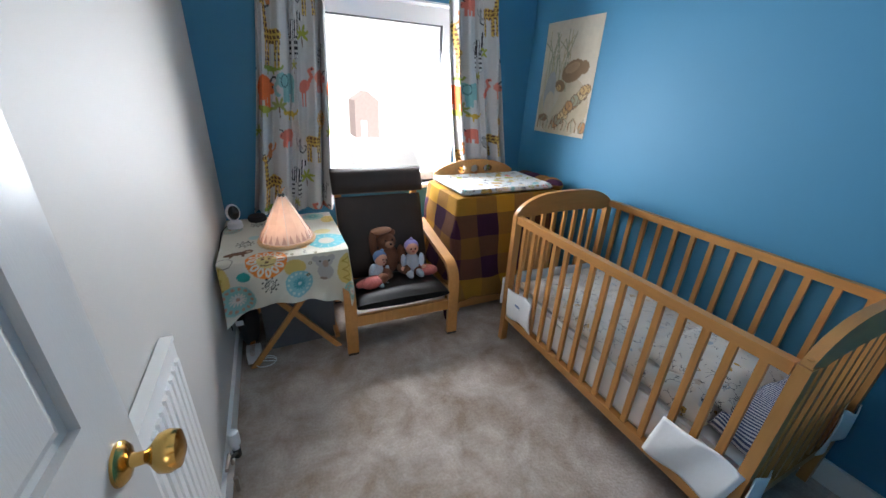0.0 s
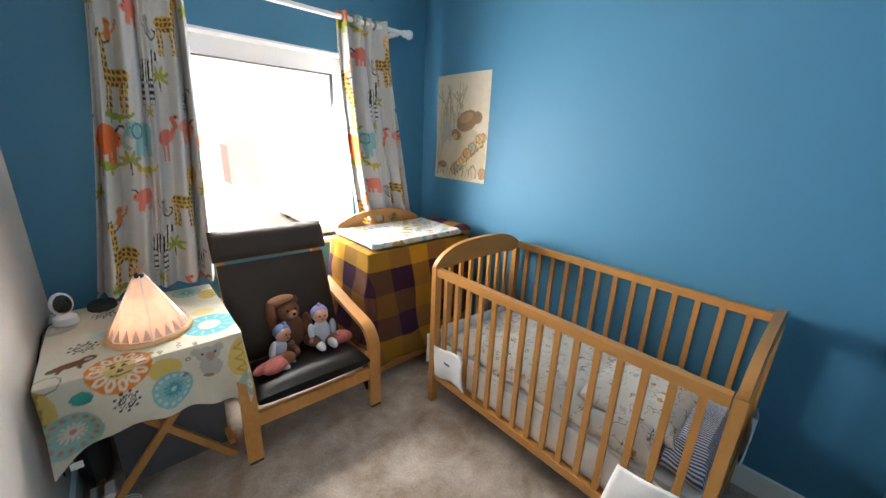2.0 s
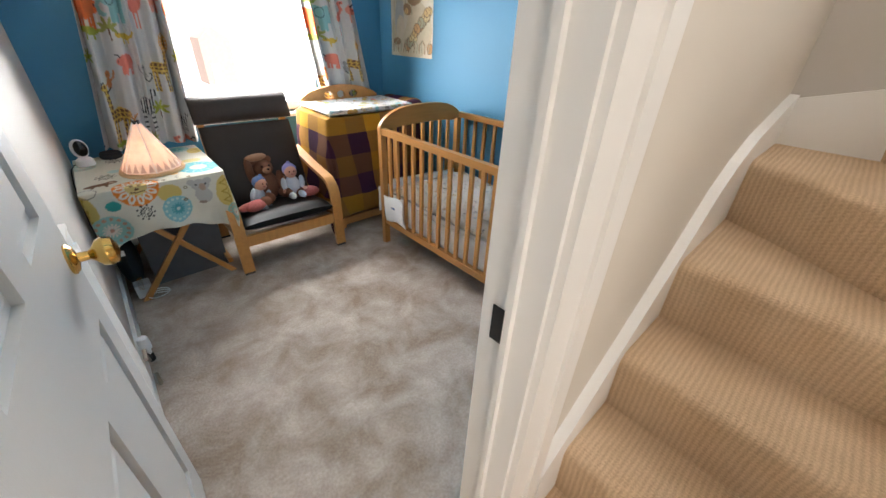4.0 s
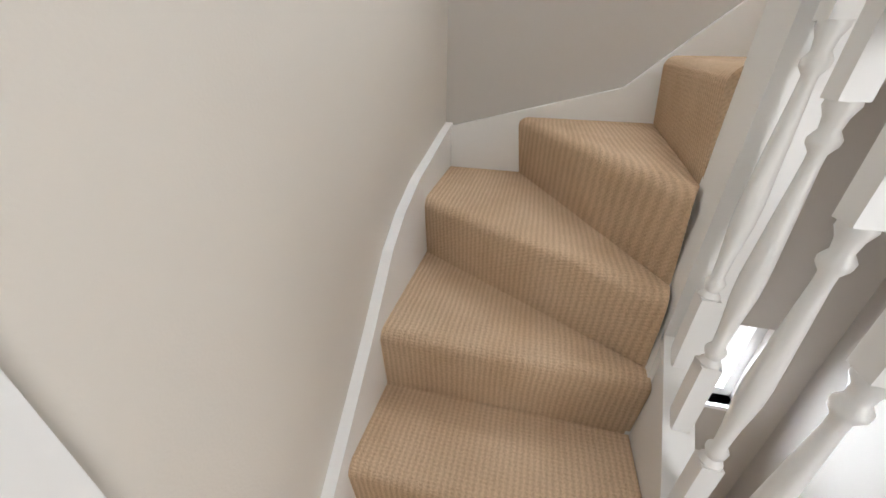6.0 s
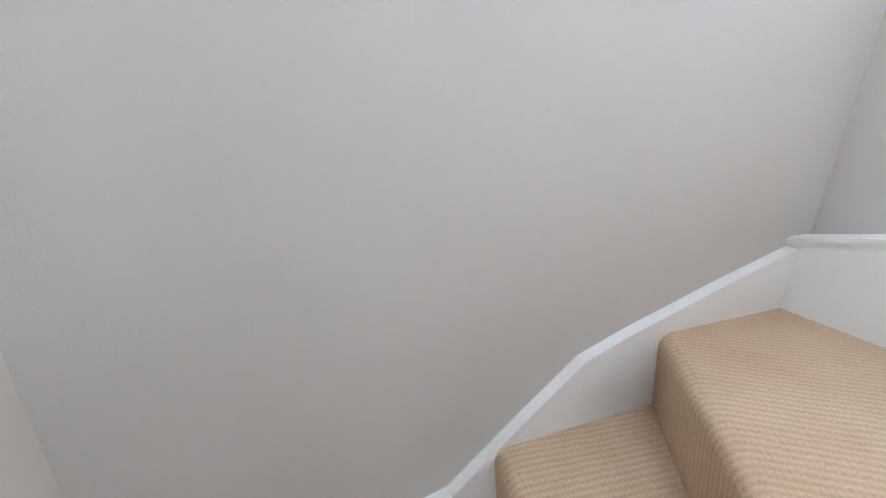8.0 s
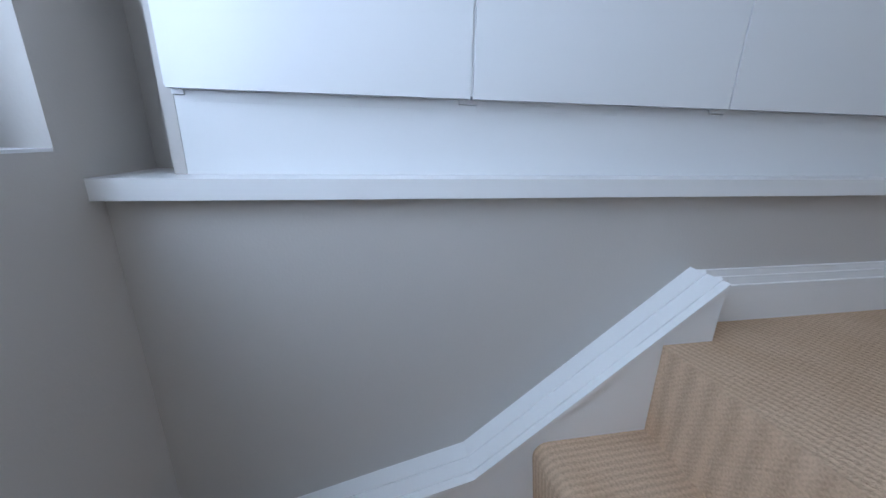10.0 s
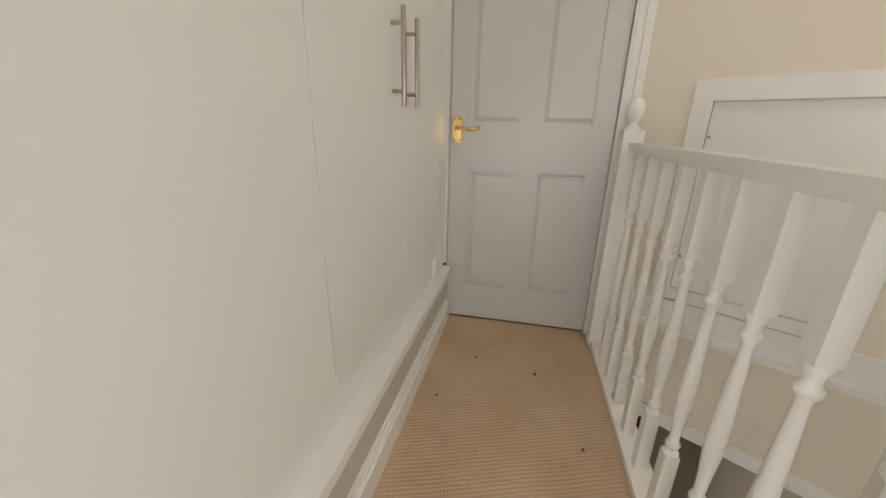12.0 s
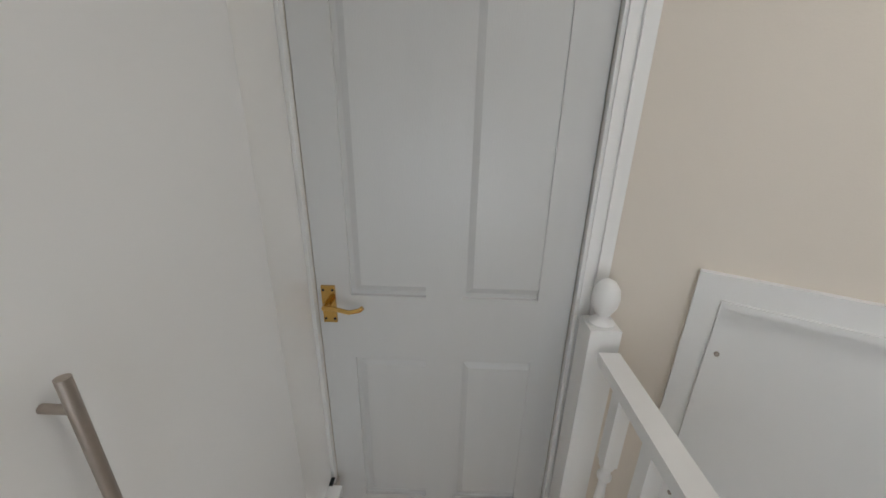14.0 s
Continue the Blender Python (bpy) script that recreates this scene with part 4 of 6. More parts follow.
def tablecloth_dye(a, b):
    d = Dye(a, b, (0.60, 0.575, 0.48))
    YEL, AQUA, SEA = (0.58, 0.44, 0.14), (0.15, 0.46, 0.52), (0.26, 0.46, 0.42)
    d.at(0.377, -1.75, 0.10), d.triangles(YEL)
    d.at(0.965, -1.745, 0.085), d.triangles(YEL)
    d.at(0.720, -1.787, 0.050), d.dab(d.oval(0, 0, 1, 0.85), YEL)
    d.at(0.601, -1.845, 0.088), d.sunny_lion()
    d.at(0.498, -1.775, 0.028), d.dab(d.oval(0, 0, 1, 0.9), (0.035, 0.30, 0.27))
    d.at(0.603, -1.722, 0.040), d.burst(BLACK_INK)
    d.at(0.510, -2.063, 0.046), d.burst(BLACK_INK)
    d.at(0.567, -2.342, 0.042), d.burst(BLACK_INK)
    d.at(0.457, -1.655, 0.077), d.rosette(SEA, (0.48, 0.26, 0.19), (0.66, 0.58, 0.50))
    d.at(0.731, -1.703, 0.064), d.rosette((0.21, 0.44, 0.48), (0.45, 0.57, 0.55), (0.07, 0.30, 0.34))
    d.at(1.000, -1.628, 0.055), d.rosette(SEA, (0.48, 0.30, 0.22), (0.64, 0.58, 0.50))
    d.at(0.892, -1.989, 0.094), d.dab(d.oval(0, 0, 1, 1) & ~d.oval(0, 0, 0.42, 0.42), AQUA)
    for k in range(12):
        t = radians(30 * k)
        d.dab(d.line(0.03, (0.6 * math.cos(t), 0.6 * math.sin(t)), (0.85 * math.cos(t), 0.85 * math.sin(t))), (0.42, 0.58, 0.58))
    d.at(0.853, -1.775, 0.072), d.koala()
    d.at(0.486, -1.949, 0.050), d.dab(d.oval(0, 0, 1.1, 0.42, -12) | d.oval(0.8, -0.35, 0.42, 0.42) | d.oval(-0.9, 0.3, 0.4, 0.3) | d.line(0.12, (-0.4, 0.1), (-0.7, 0.8)) | d.line(0.12, (0.3, 0.0), (0.4, 0.7)), BROWN_INK)
    d.dab(d.oval(0.8, -0.28, 0.24, 0.22), (0.42, 0.30, 0.22))
    d.at(0.428, -1.862, 0.036), d.dab(d.oval(0, 0, 1, 1) & ~d.oval(0, 0, 0.90, 0.90), (0.16, 0.16, 0.15))
    d.at(0.768, -1.940, 0.022), d.dab(d.oval(0, 0, 1, 0.8), (0.68, 0.36, 0.09))
    d.at(0.430, -2.290, 0.060), d.rosette((0.36, 0.46, 0.40), (0.54, 0.30, 0.24), (0.60, 0.55, 0.46))
    d.at(0.551, -2.140, 0.030), d.dab(d.oval(0, 0, 1, 0.9), (0.40, 0.54, 0.53))
    d.at(0.890, -2.130, 0.045), d.dab(d.oval(0, 0, 1, 0.8), (0.60, 0.50, 0.24))
    d.at(0.870, -2.400, 0.060), d.rosette((0.25, 0.46, 0.42), (0.52, 0.55, 0.48), (0.10, 0.32, 0.30))
    d.at(0.945, -2.330, 0.060), d.triangles(YEL)
    d.at(0.700, -2.360, 0.060), d.sunny_lion()
    for x, y in ((0.665, -1.885), (0.690, -1.875), (0.715, -1.865), (0.790, -1.80), (0.775, -1.735), (0.82, -1.86)):
        d.at(x, y, 0.009), d.dab(d.oval(0, 0, 1, 1) & ~d.oval(0, 0, 0.45, 0.45), (0.20, 0.17, 0.10))
    d.at(0.772, -1.880, 0.02), d.dab(d.line(0.10, (-0.3, 1.0), (0.3, 0.5), (-0.3, 0.0), (0.3, -0.5), (0.0, -1.0)), (0.12, 0.11, 0.10))
    return d


CURTAIN, TABLECLOTH = dyed_cloth("animal_print_curtain"), dyed_cloth("printed_tablecloth")
DUVET_PRINT = printed_cloth("pale_printed_bedding", (0.66, 0.62, 0.56), [(0.36, 0.42, 0.46), (0.52, 0.44, 0.36), (0.62, 0.56, 0.48), (0.30, 0.30, 0.30), (0.55, 0.55, 0.52)], 19.0, (1, 1, 1), 0.23, 0.34)
MAT_PRINT = printed_cloth("printed_changing_mat", (0.60, 0.61, 0.60), [TEAL, YELLOW, CORAL, GREY, GREEN], 17.0, (1, 1, 1), 0.40, 0.3, 0.5)


def plaid_material():
    m = bpy.data.materials.new("plaid_wool_blanket")
    m.use_nodes = True
    nt, n, b = nodes_of(m)
    b.inputs["Roughness"].default_value, b.inputs["Specular IOR Level"].default_value = 0.95, 0.1
    tc = n.new("ShaderNodeTexCoord")
    sp = n.new("ShaderNodeSeparateXYZ")
    nt.links.new(tc.outputs["Object"], sp.inputs[0])
    run = math_node(nt, "ADD", sp.outputs["X"], sp.outputs["Y"])
    stops = [(0.0, (0.40, 0.21, 0.022)), (0.24, (0.050, 0.018, 0.046)), (0.50, (0.15, 0.075, 0.022)), (0.74, (0.035, 0.014, 0.032))]
    a = ramp_node(nt, math_node(nt, "FRACT", math_node(nt, "MULTIPLY", run, 1.8)), stops)
    c = ramp_node(nt, math_node(nt, "FRACT", math_node(nt, "MULTIPLY_ADD", sp.outputs["Z"], 1.8, 0.75)), stops)
    wv = n.new("ShaderNodeTexNoise")
    wv.inputs["Scale"].default_value = 260
    nt.links.new(tc.outputs["Object"], wv.inputs["Vector"])
    out = mix_node(nt, math_node(nt, "MULTIPLY_ADD", wv.outputs["Fac"], 0.5, 0.25), a, c)
    nt.links.new(out, b.inputs["Base Color"])
    bp = n.new("ShaderNodeBump")
    bp.inputs["Strength"].default_value, bp.inputs["Distance"].default_value = 0.5, 0.003
    nt.links.new(wv.outputs["Fac"], bp.inputs["Height"])
    nt.links.new(bp.outputs[0], b.inputs["Normal"])
    return m


PLAID = plaid_material()


def stripe_material():
    m = material("blue_striped_cotton", (0.5, 0.5, 0.5), 0.9)
    nt, n, b = nodes_of(m)
    tc = n.new("ShaderNodeTexCoord")
    wv = n.new("ShaderNodeTexWave")
    wv.bands_direction = "X"
    wv.inputs["Scale"].default_value, wv.inputs["Distortion"].default_value = 36, 1.6
    wv.inputs["Detail Scale"].default_value = 0.6
    nt.links.new(tc.outputs["Object"], wv.inputs["Vector"])
    col = mix_node(nt, math_node(nt, "GREATER_THAN", wv.outputs["Fac"], 0.45), (0.60, 0.60, 0.62), (0.06, 0.08, 0.16))
    nt.links.new(col, b.inputs["Base Color"])
    return m


STRIPES = stripe_material()


def grid_cloth(name, nu, nv, fn, mat, parent, thick=0.006, label=""):
    bm = bmesh.new()
    v = [[bm.verts.new(fn(i / nu, j / nv)) for j in range(nv + 1)] for i in range(nu + 1)]
    for i in range(nu):
        for j in range(nv):
            bm.faces.new((v[i][j], v[i + 1][j], v[i + 1][j + 1], v[i][j + 1]))
    ob = part(name, bm, mat, parent, label, smooth=True)
    so = ob.modifiers.new("thickness", "SOLIDIFY")
    so.thickness, so.offset = thick, 0
    return ob


# ---------- nursery window ----------
win = tagged(thing("window_1", "white plastic nursery window, bright daylight outside", "window"), kind="structure")
fy = YW + 0.10
bm = boxes((WX0, WX0 + 0.06, fy, fy + 0.07, WZ0, WZ1), (WX1 - 0.055, WX1, fy, fy + 0.07, WZ0, WZ1), (WX0 + 0.06, WX1 - 0.055, fy, fy + 0.07, WZ0, WZ0 + 0.06), (WX0 + 0.06, WX1 - 0.055, fy, fy + 0.07, WZ1 - 0.105, WZ1))
part("window_frame", bm, UPVC, win, bevel=0.005)
bm = boxes((WX0 + 0.06, WX0 + 0.066, fy + 0.02, fy + 0.05, WZ0 + 0.06, WZ1 - 0.105), (WX1 - 0.062, WX1 - 0.055, fy + 0.02, fy + 0.05, WZ0 + 0.06, WZ1 - 0.105), (WX0 + 0.06, WX1 - 0.055, fy + 0.02, fy + 0.05, WZ1 - 0.111, WZ1 - 0.105))
part("gasket", bm, GREY_FABRIC, win, "dark rubber gasket")
bm = boxes((WX0, WX0 + 0.012, YW - 0.002, fy, WZ0, WZ1), (WX1 - 0.012, WX1, YW - 0.002, fy, WZ0, WZ1), (WX0 + 0.012, WX1 - 0.012, YW - 0.002, fy, WZ1 - 0.012, WZ1))
part("reveal", bm, UPVC, win, "white lined window reveal")
part("window_sill", boxes((WX0 - 0.03, WX1 + 0.03, YW - 0.05, fy, WZ0 - 0.025, WZ0)), UPVC, win, bevel=0.005)

# ---------- curtains ----------
rod = thing("curtain_rod", "white painted wooden curtain pole with ball ends", "curtain rod")
RY, RZ = 2.50, 2.045
bm = bmesh.new()
tube(bm, [(0.50, RY, RZ), (2.24, RY, RZ)], 0.014, 14)
part("pole", bm, GLOSS, rod, smooth=True)
for x, s in ((2.24, 1), (0.50, -1)):
    bm = bmesh.new()
    lathe(bm, [(0.016, 0), (0.022, 0.004), (0.022, 0.010), (0.014, 0.016), (0.024, 0.028), (0.029, 0.044), (0.024, 0.060), (0.008, 0.070)], (0, 0, 0), 16, Matrix.Translation((x, RY, RZ)) @ pose(0, 0, 0, 0, 90 * s, 0))
    part("finial", bm, GLOSS, rod, "turned ball end", smooth=True)
for x in (0.54, 2.20):
    part("bracket", boxes((x - 0.01, x + 0.01, RY, YW, RZ - 0.02, RZ + 0.005)), GLOSS, rod, bevel=0.003)


def curtain(x0t, x1t, x0b, x1b, zb, folds, lean, flat, shift, label):
    ob = thing("curtain", label, "curtain", group="nursery curtains")

    def fn(u, v):
        z = RZ + 0.03 - (RZ + 0.03 - zb) * v
        amp = 0.041 * (0.8 + 0.5 * v) * (0.8 + 0.35 * math.sin(7 * u + 1))
        ph = 2 * math.pi * folds * u + 0.5 * math.sin(3 * v + 5 * u)
        x = x0t + (x1t - x0t) * u + ((x0b - x0t) * (1 - u) + (x1b - x1t) * u) * v ** 1.3
        return (x + 0.012 * math.sin(ph * 0.5 + 1.7) + lean * v * v, RY + amp * math.sin(ph) + 0.008 * math.sin(2.3 * ph + 4 * v), z)
    drop = RZ + 0.03 - zb
    nu, nv = int(flat / 0.0045), int(drop / 0.0055)
    iu, iv = np.divmod(np.arange((nu + 1) * (nv + 1)), nv + 1)
    curtain_dye(iu / nu * flat * 0.86 + shift, iv / nv * drop * 0.86).onto(grid_cloth("drape", nu, nv, fn, CURTAIN, ob, 0.003))
    for i in range(5):
        u = (i + 0.5) / 5
        bm = bmesh.new()
        lathe(bm, [(0.021, -0.004), (0.026, -0.004), (0.026, 0.004), (0.021, 0.004)], (0, 0, 0), 14, Matrix.Translation((x0t + (x1t - x0t) * u, RY, RZ)) @ pose(0, 0, 0, 0, 90, 0))
        part("eyelet", bm, CHROME, ob, smooth=True)
    return ob


curtain(0.73, 1.065, 0.54, 1.03, 0.655, 5.0, 0.0, 0.80, 0.0, "white curtain printed with animals, drawn back beside the window")
curtain(1.775, 2.13, 1.87, 2.30, 0.80, 4.5, 0.02, 0.66, 0.06, "white animal print curtain drawn back above the changing unit")

# ---------- picture ----------
pic = thing("poster", "unframed cream poster with faded brown and green garden shapes", "poster")
PAPER = dyed_cloth("faded_printed_paper", 0.6, 900.0, 0.22)
bm = bmesh.new()
ny, nzz = 90, 124
vv = [[bm.verts.new((XR - 0.003 - 0.004 * math.sin(math.pi * i / ny) - 0.006 * (1 - j / nzz) ** 8, 1.976 + 0.499 * i / ny, 1.132 + 0.695 * j / nzz)) for j in range(nzz + 1)] for i in range(ny + 1)]
for i in range(ny):
    for j in range(nzz):
        bm.faces.new((vv[i][j], vv[i][j + 1], vv[i + 1][j + 1], vv[i + 1][j]))
iy, iz = np.divmod(np.arange((ny + 1) * (nzz + 1)), nzz + 1)
art = Dye(1 - iy / ny, 1.4 * (1 - iz / nzz), (0.60, 0.54, 0.43))
WASH, EARTH, SAGE, OCHRE, SLATE, LINE = (0.50, 0.43, 0.31), (0.25, 0.16, 0.09), (0.30, 0.31, 0.22), (0.54, 0.36, 0.16), (0.36, 0.37, 0.36), (0.17, 0.12, 0.08)
art.dab(art.oval(0.5, 1.05, 0.48, 0.40), WASH)
art.dab(art.oval(0.25, 0.75, 0.20, 0.35), (0.52, 0.47, 0.37))
for k in range(17):                                     # grass stems
    x = 0.10 + 0.028 * k + 0.02 * math.sin(7 * k)
    art.dab(art.line(0.0075, (x, 0.85), (x + 0.04 * math.sin(3 * k), 0.45 + 0.1 * math.cos(5 * k)), (x + 0.16 * math.sin(2.3 * k), 0.12 + 0.12 * math.sin(4 * k) ** 2)), SAGE if k % 3 else (0.42, 0.37, 0.24))
art.dab(art.oval(0.62, 0.60, 0.20, 0.13, -18) | art.oval(0.80, 0.56, 0.09, 0.08), EARTH)
art.dab(art.oval(0.60, 0.56, 0.13, 0.06, -18), (0.36, 0.24, 0.14))
art.dab(art.oval(0.22, 0.86, 0.11, 0.26, 6), SLATE)
art.dab(art.oval(0.24, 1.02, 0.10, 0.17, 4), (0.52, 0.45, 0.34))
art.dab(art.oval(0.42, 0.78, 0.10, 0.07, 20) | art.oval(0.16, 1.20, 0.10, 0.05), EARTH)
for k in range(26):                                     # heaped vegetables
    x, y = 0.40 + 0.56 * ((k * 0.618) % 1), 0.80 + 0.52 * ((k * 0.377) % 1)
    r = 0.045 + 0.03 * ((k * 0.27) % 1)
    art.dab(art.oval(x, y, r * 1.15, r, 30 * k), LINE)
    art.dab(art.oval(x, y, r * 1.0, r * 0.82, 30 * k), (OCHRE, (0.46, 0.26, 0.12), SAGE, (0.58, 0.45, 0.24))[k % 4])
    art.dab(art.line(0.006, (x - 0.4 * r, y - 0.5 * r), (x + 0.2 * r, y), (x - 0.2 * r, y + 0.6 * r)), EARTH)
for k in range(14):
    x = 0.06 + 0.065 * k
    art.dab(art.line(0.008, (x, 1.34), (x + 0.03 * math.sin(5 * k), 1.24), (x + 0.06 * math.sin(2 * k), 1.18)), SAGE if k % 2 else EARTH)
art.onto(part("sheet", bm, PAPER, pic, smooth=True))

# ---------- armchair ----------
chair = thing("armchair", "bent wood armchair with black leather seat and brown back cushion", "armchair", Matrix.Translation((1.262, 1.805, 0)) @ pose(0, 0, 0, 0, 0, -2.0))
WOOD_ARM = BEECH_X


def strip(bm, path, w, t):
    """A bent laminated strip of width w (across x) along (x, y, z) points in a y-z plane."""
    pts = [Vector(p) for p in path]
    rows = []
    for i, p in enumerate(pts):
        d = (pts[min(i + 1, len(pts) - 1)] - pts[max(0, i - 1)]).normalized()
        nrm = Vector((0, -d.z, d.y))
        rows.append([bm.verts.new(p + Vector((sx * w / 2, 0, 0)) + nrm * sn * t / 2) for sx, sn in ((-1, -1), (1, -1), (1, 1), (-1, 1))])
    for a, b2 in zip(rows, rows[1:]):
        for k in range(4):
            bm.faces.new((a[k], a[(k + 1) % 4], b2[(k + 1) % 4], b2[k]))
    bm.faces.new(rows[0][::-1]), bm.faces.new(rows[-1])


def arc(c, r, a0, a1, n=8):
    return [(c[0] + r * math.cos(radians(a0 + (a1 - a0) * i / n)), c[1] + r * math.sin(radians(a0 + (a1 - a0) * i / n))) for i in range(n + 1)]


for sx in (-0.30, 0.30):
    side = [(0.0, 0.012), (0.005, 0.25)] + arc((0.125, 0.34), 0.12, 180, 95, 10) + [(0.30, 0.485), (0.50, 0.52), (0.62, 0.54)]
    bm = bmesh.new()
    strip(bm, [(sx, y, z) for y, z in side], 0.062, 0.024)
    part("armrest", bm, WOOD_ARM, chair, "bent wooden armrest and front leg", bevel=0.003, smooth=True)
    bm = bmesh.new()
    strip(bm, [(sx, 0.57, 0.012), (sx, 0.56, 0.10), (sx, 0.56, 0.515)], 0.05, 0.022)
    part("back_leg", bm, BEECH, chair, bevel=0.003)
    bm = bmesh.new()
    strip(bm, [(sx, 0.01, 0.26), (sx, 0.30, 0.22), (sx, 0.57, 0.17)], 0.035, 0.04)
    part("side_rail", bm, WOOD_ARM, chair, bevel=0.003)
    for y in (0.0, 0.57):
        part("foot_pad", boxes((sx - 0.028, sx + 0.028, y - 0.013, y + 0.013, 0.0, 0.013)), DARK, chair)
part("front_rail", boxes((-0.29, 0.29, 0.0, 0.024, 0.175, 0.24)), BEECH, chair, bevel=0.004)
part("back_rail", boxes((-0.29, 0.29, 0.55, 0.575, 0.15, 0.20)), BEECH, chair, bevel=0.004)
for sx in (-0.25, 0.25):
    bm = bmesh.new()
    strip(bm, [(sx, 0.05, 0.27), (sx, 0.35, 0.235), (sx, 0.46, 0.27), (sx, 0.55, 0.48), (sx, 0.66, 0.86)], 0.04, 0.022)
    part("seat_frame", bm, WOOD_ARM, chair, bevel=0.003, smooth=True)


def cushion(name, pts, half_w, th, mat, label, puff=0.02):
    """Upholstery along a bent path of (y, z)."""
    bm = bmesh.new()
    rows = []
    npt = len(pts)
    for i, (y, z) in enumerate(pts):
        d = Vector((pts[min(i + 1, npt - 1)][0] - pts[max(0, i - 1)][0], pts[min(i + 1, npt - 1)][1] - pts[max(0, i - 1)][1])).normalized()
        nrm = Vector((-d.y, d.x))
        ring = []
        endk = min(1.0, 0.35 + 4.0 * min(i, npt - 1 - i) / npt)
        for k in range(24):
            a = 2 * math.pi * k / 24
            ca, sa = math.cos(a), math.sin(a)
            ux = math.copysign(abs(ca) ** 0.28, ca) * half_w
            un = math.copysign(abs(sa) ** 0.5, sa) * (th / 2 + puff * (1 - (ux / half_w) ** 2)) * endk
            ring.append(bm.verts.new((ux, y + nrm.x * un, z + nrm.y * un)))
        rows.append(ring)
    for a, b2 in zip(rows, rows[1:]):
        for k in range(24):
            bm.faces.new((a[k], a[(k + 1) % 24], b2[(k + 1) % 24], b2[k]))
    bm.faces.new(rows[0][::-1]), bm.faces.new(rows[-1])
    return part(name, bm, mat, chair, label, smooth=True)


cushion("seat_cushion", [(-0.015 + 0.40 * i / 12, 0.300 - 0.055 * i / 12) for i in range(13)], 0.268, 0.075, LEATHER, "shiny black leather seat")
cushion("back_cushion", [(0.385 + 0.186 * i / 14, 0.27 + 0.475 * i / 14) for i in range(15)], 0.275, 0.06, BROWN_CLOTH, "worn dark brown back cushion")
cushion("headrest", [(0.557 + 0.07 * i / 8, 0.768 + 0.142 * i / 8) for i in range(9)], 0.29, 0.075, BROWN_CLOTH, "padded dark brown headrest", 0.01)


# ---------- soft toys ----------
def ellipsoid(bm, c, r, idx, rot=None):
    mat = Matrix.Translation(c) @ (rot or Matrix.Identity(4)) @ Matrix.Diagonal((*r, 1))
    made = bmesh.ops.create_uvsphere(bm, u_segments=14, v_segments=10, radius=1, matrix=mat)
    for v in made["verts"]:
        for f in v.link_faces:
            f.material_index = idx


def toy(name, label, mats, blobs, at, turn, category):
    bm = bmesh.new()
    for c, r, idx, *rot in blobs:
        ellipsoid(bm, c, r, idx, rot[0] if rot else None)
    me = bpy.data.meshes.new(name)
    bm.to_mesh(me)
    bm.free()
    for mm in mats:
        me.materials.append(mm)
    for p in me.polygons:
        p.use_smooth = True
    ob = new(name, me)
    ob.matrix_basis = Matrix.Translation(at) @ turn
    return tagged(ob, label, category, "soft toys on the armchair")


PLUSH = material("brown_plush", (0.16, 0.065, 0.035), 0.95, vary=0.3, scale=60, bump=0.8, bump_scale=220)
SKIN = material("pink_vinyl", (0.52, 0.26, 0.18), 0.45)
LILAC = material("lilac_cloth", (0.22, 0.22, 0.48), 0.9)
PALE = material("pale_blue_cloth", (0.43, 0.48, 0.56), 0.9, vary=0.15, scale=50)
NAVY = material("blue_cap_cloth", (0.10, 0.17, 0.33), 0.9)
ROSE = material("rose_spotted_cloth", (0.36, 0.10, 0.09), 0.9, vary=0.5, scale=90)
INK = material("black_bead", (0.01, 0.01, 0.01), 0.2)
toy("teddy_bear", "brown plush teddy bear with its arm raised, on the armchair", [PLUSH, INK, material("tan_plush", (0.33, 0.17, 0.10), 0.95)],
    [((0, 0, 0.09), (0.075, 0.06, 0.095), 0), ((0, -0.01, 0.20), (0.062, 0.055, 0.055), 0), ((0, -0.06, 0.19), (0.028, 0.022, 0.022), 2), ((-0.05, 0, 0.25), (0.022, 0.012, 0.022), 0), ((0.05, 0, 0.25), (0.022, 0.012, 0.022), 0),
     ((-0.09, -0.02, 0.20), (0.025, 0.025, 0.085), 0), ((0.085, -0.03, 0.10), (0.028, 0.03, 0.07), 0), ((-0.03, -0.02, 0.275), (0.07, 0.028, 0.024), 2), ((-0.06, -0.10, 0.03), (0.032, 0.08, 0.032), 0), ((0.06, -0.10, 0.03), (0.032, 0.08, 0.032), 0),
     ((-0.022, -0.058, 0.215), (0.006, 0.005, 0.006), 1), ((0.022, -0.058, 0.215), (0.006, 0.005, 0.006), 1), ((0, -0.082, 0.195), (0.009, 0.006, 0.007), 1)],
    (1.27, 2.14, 0.305), pose(0, 0, 0, -12, 0, 8), "teddy bear")
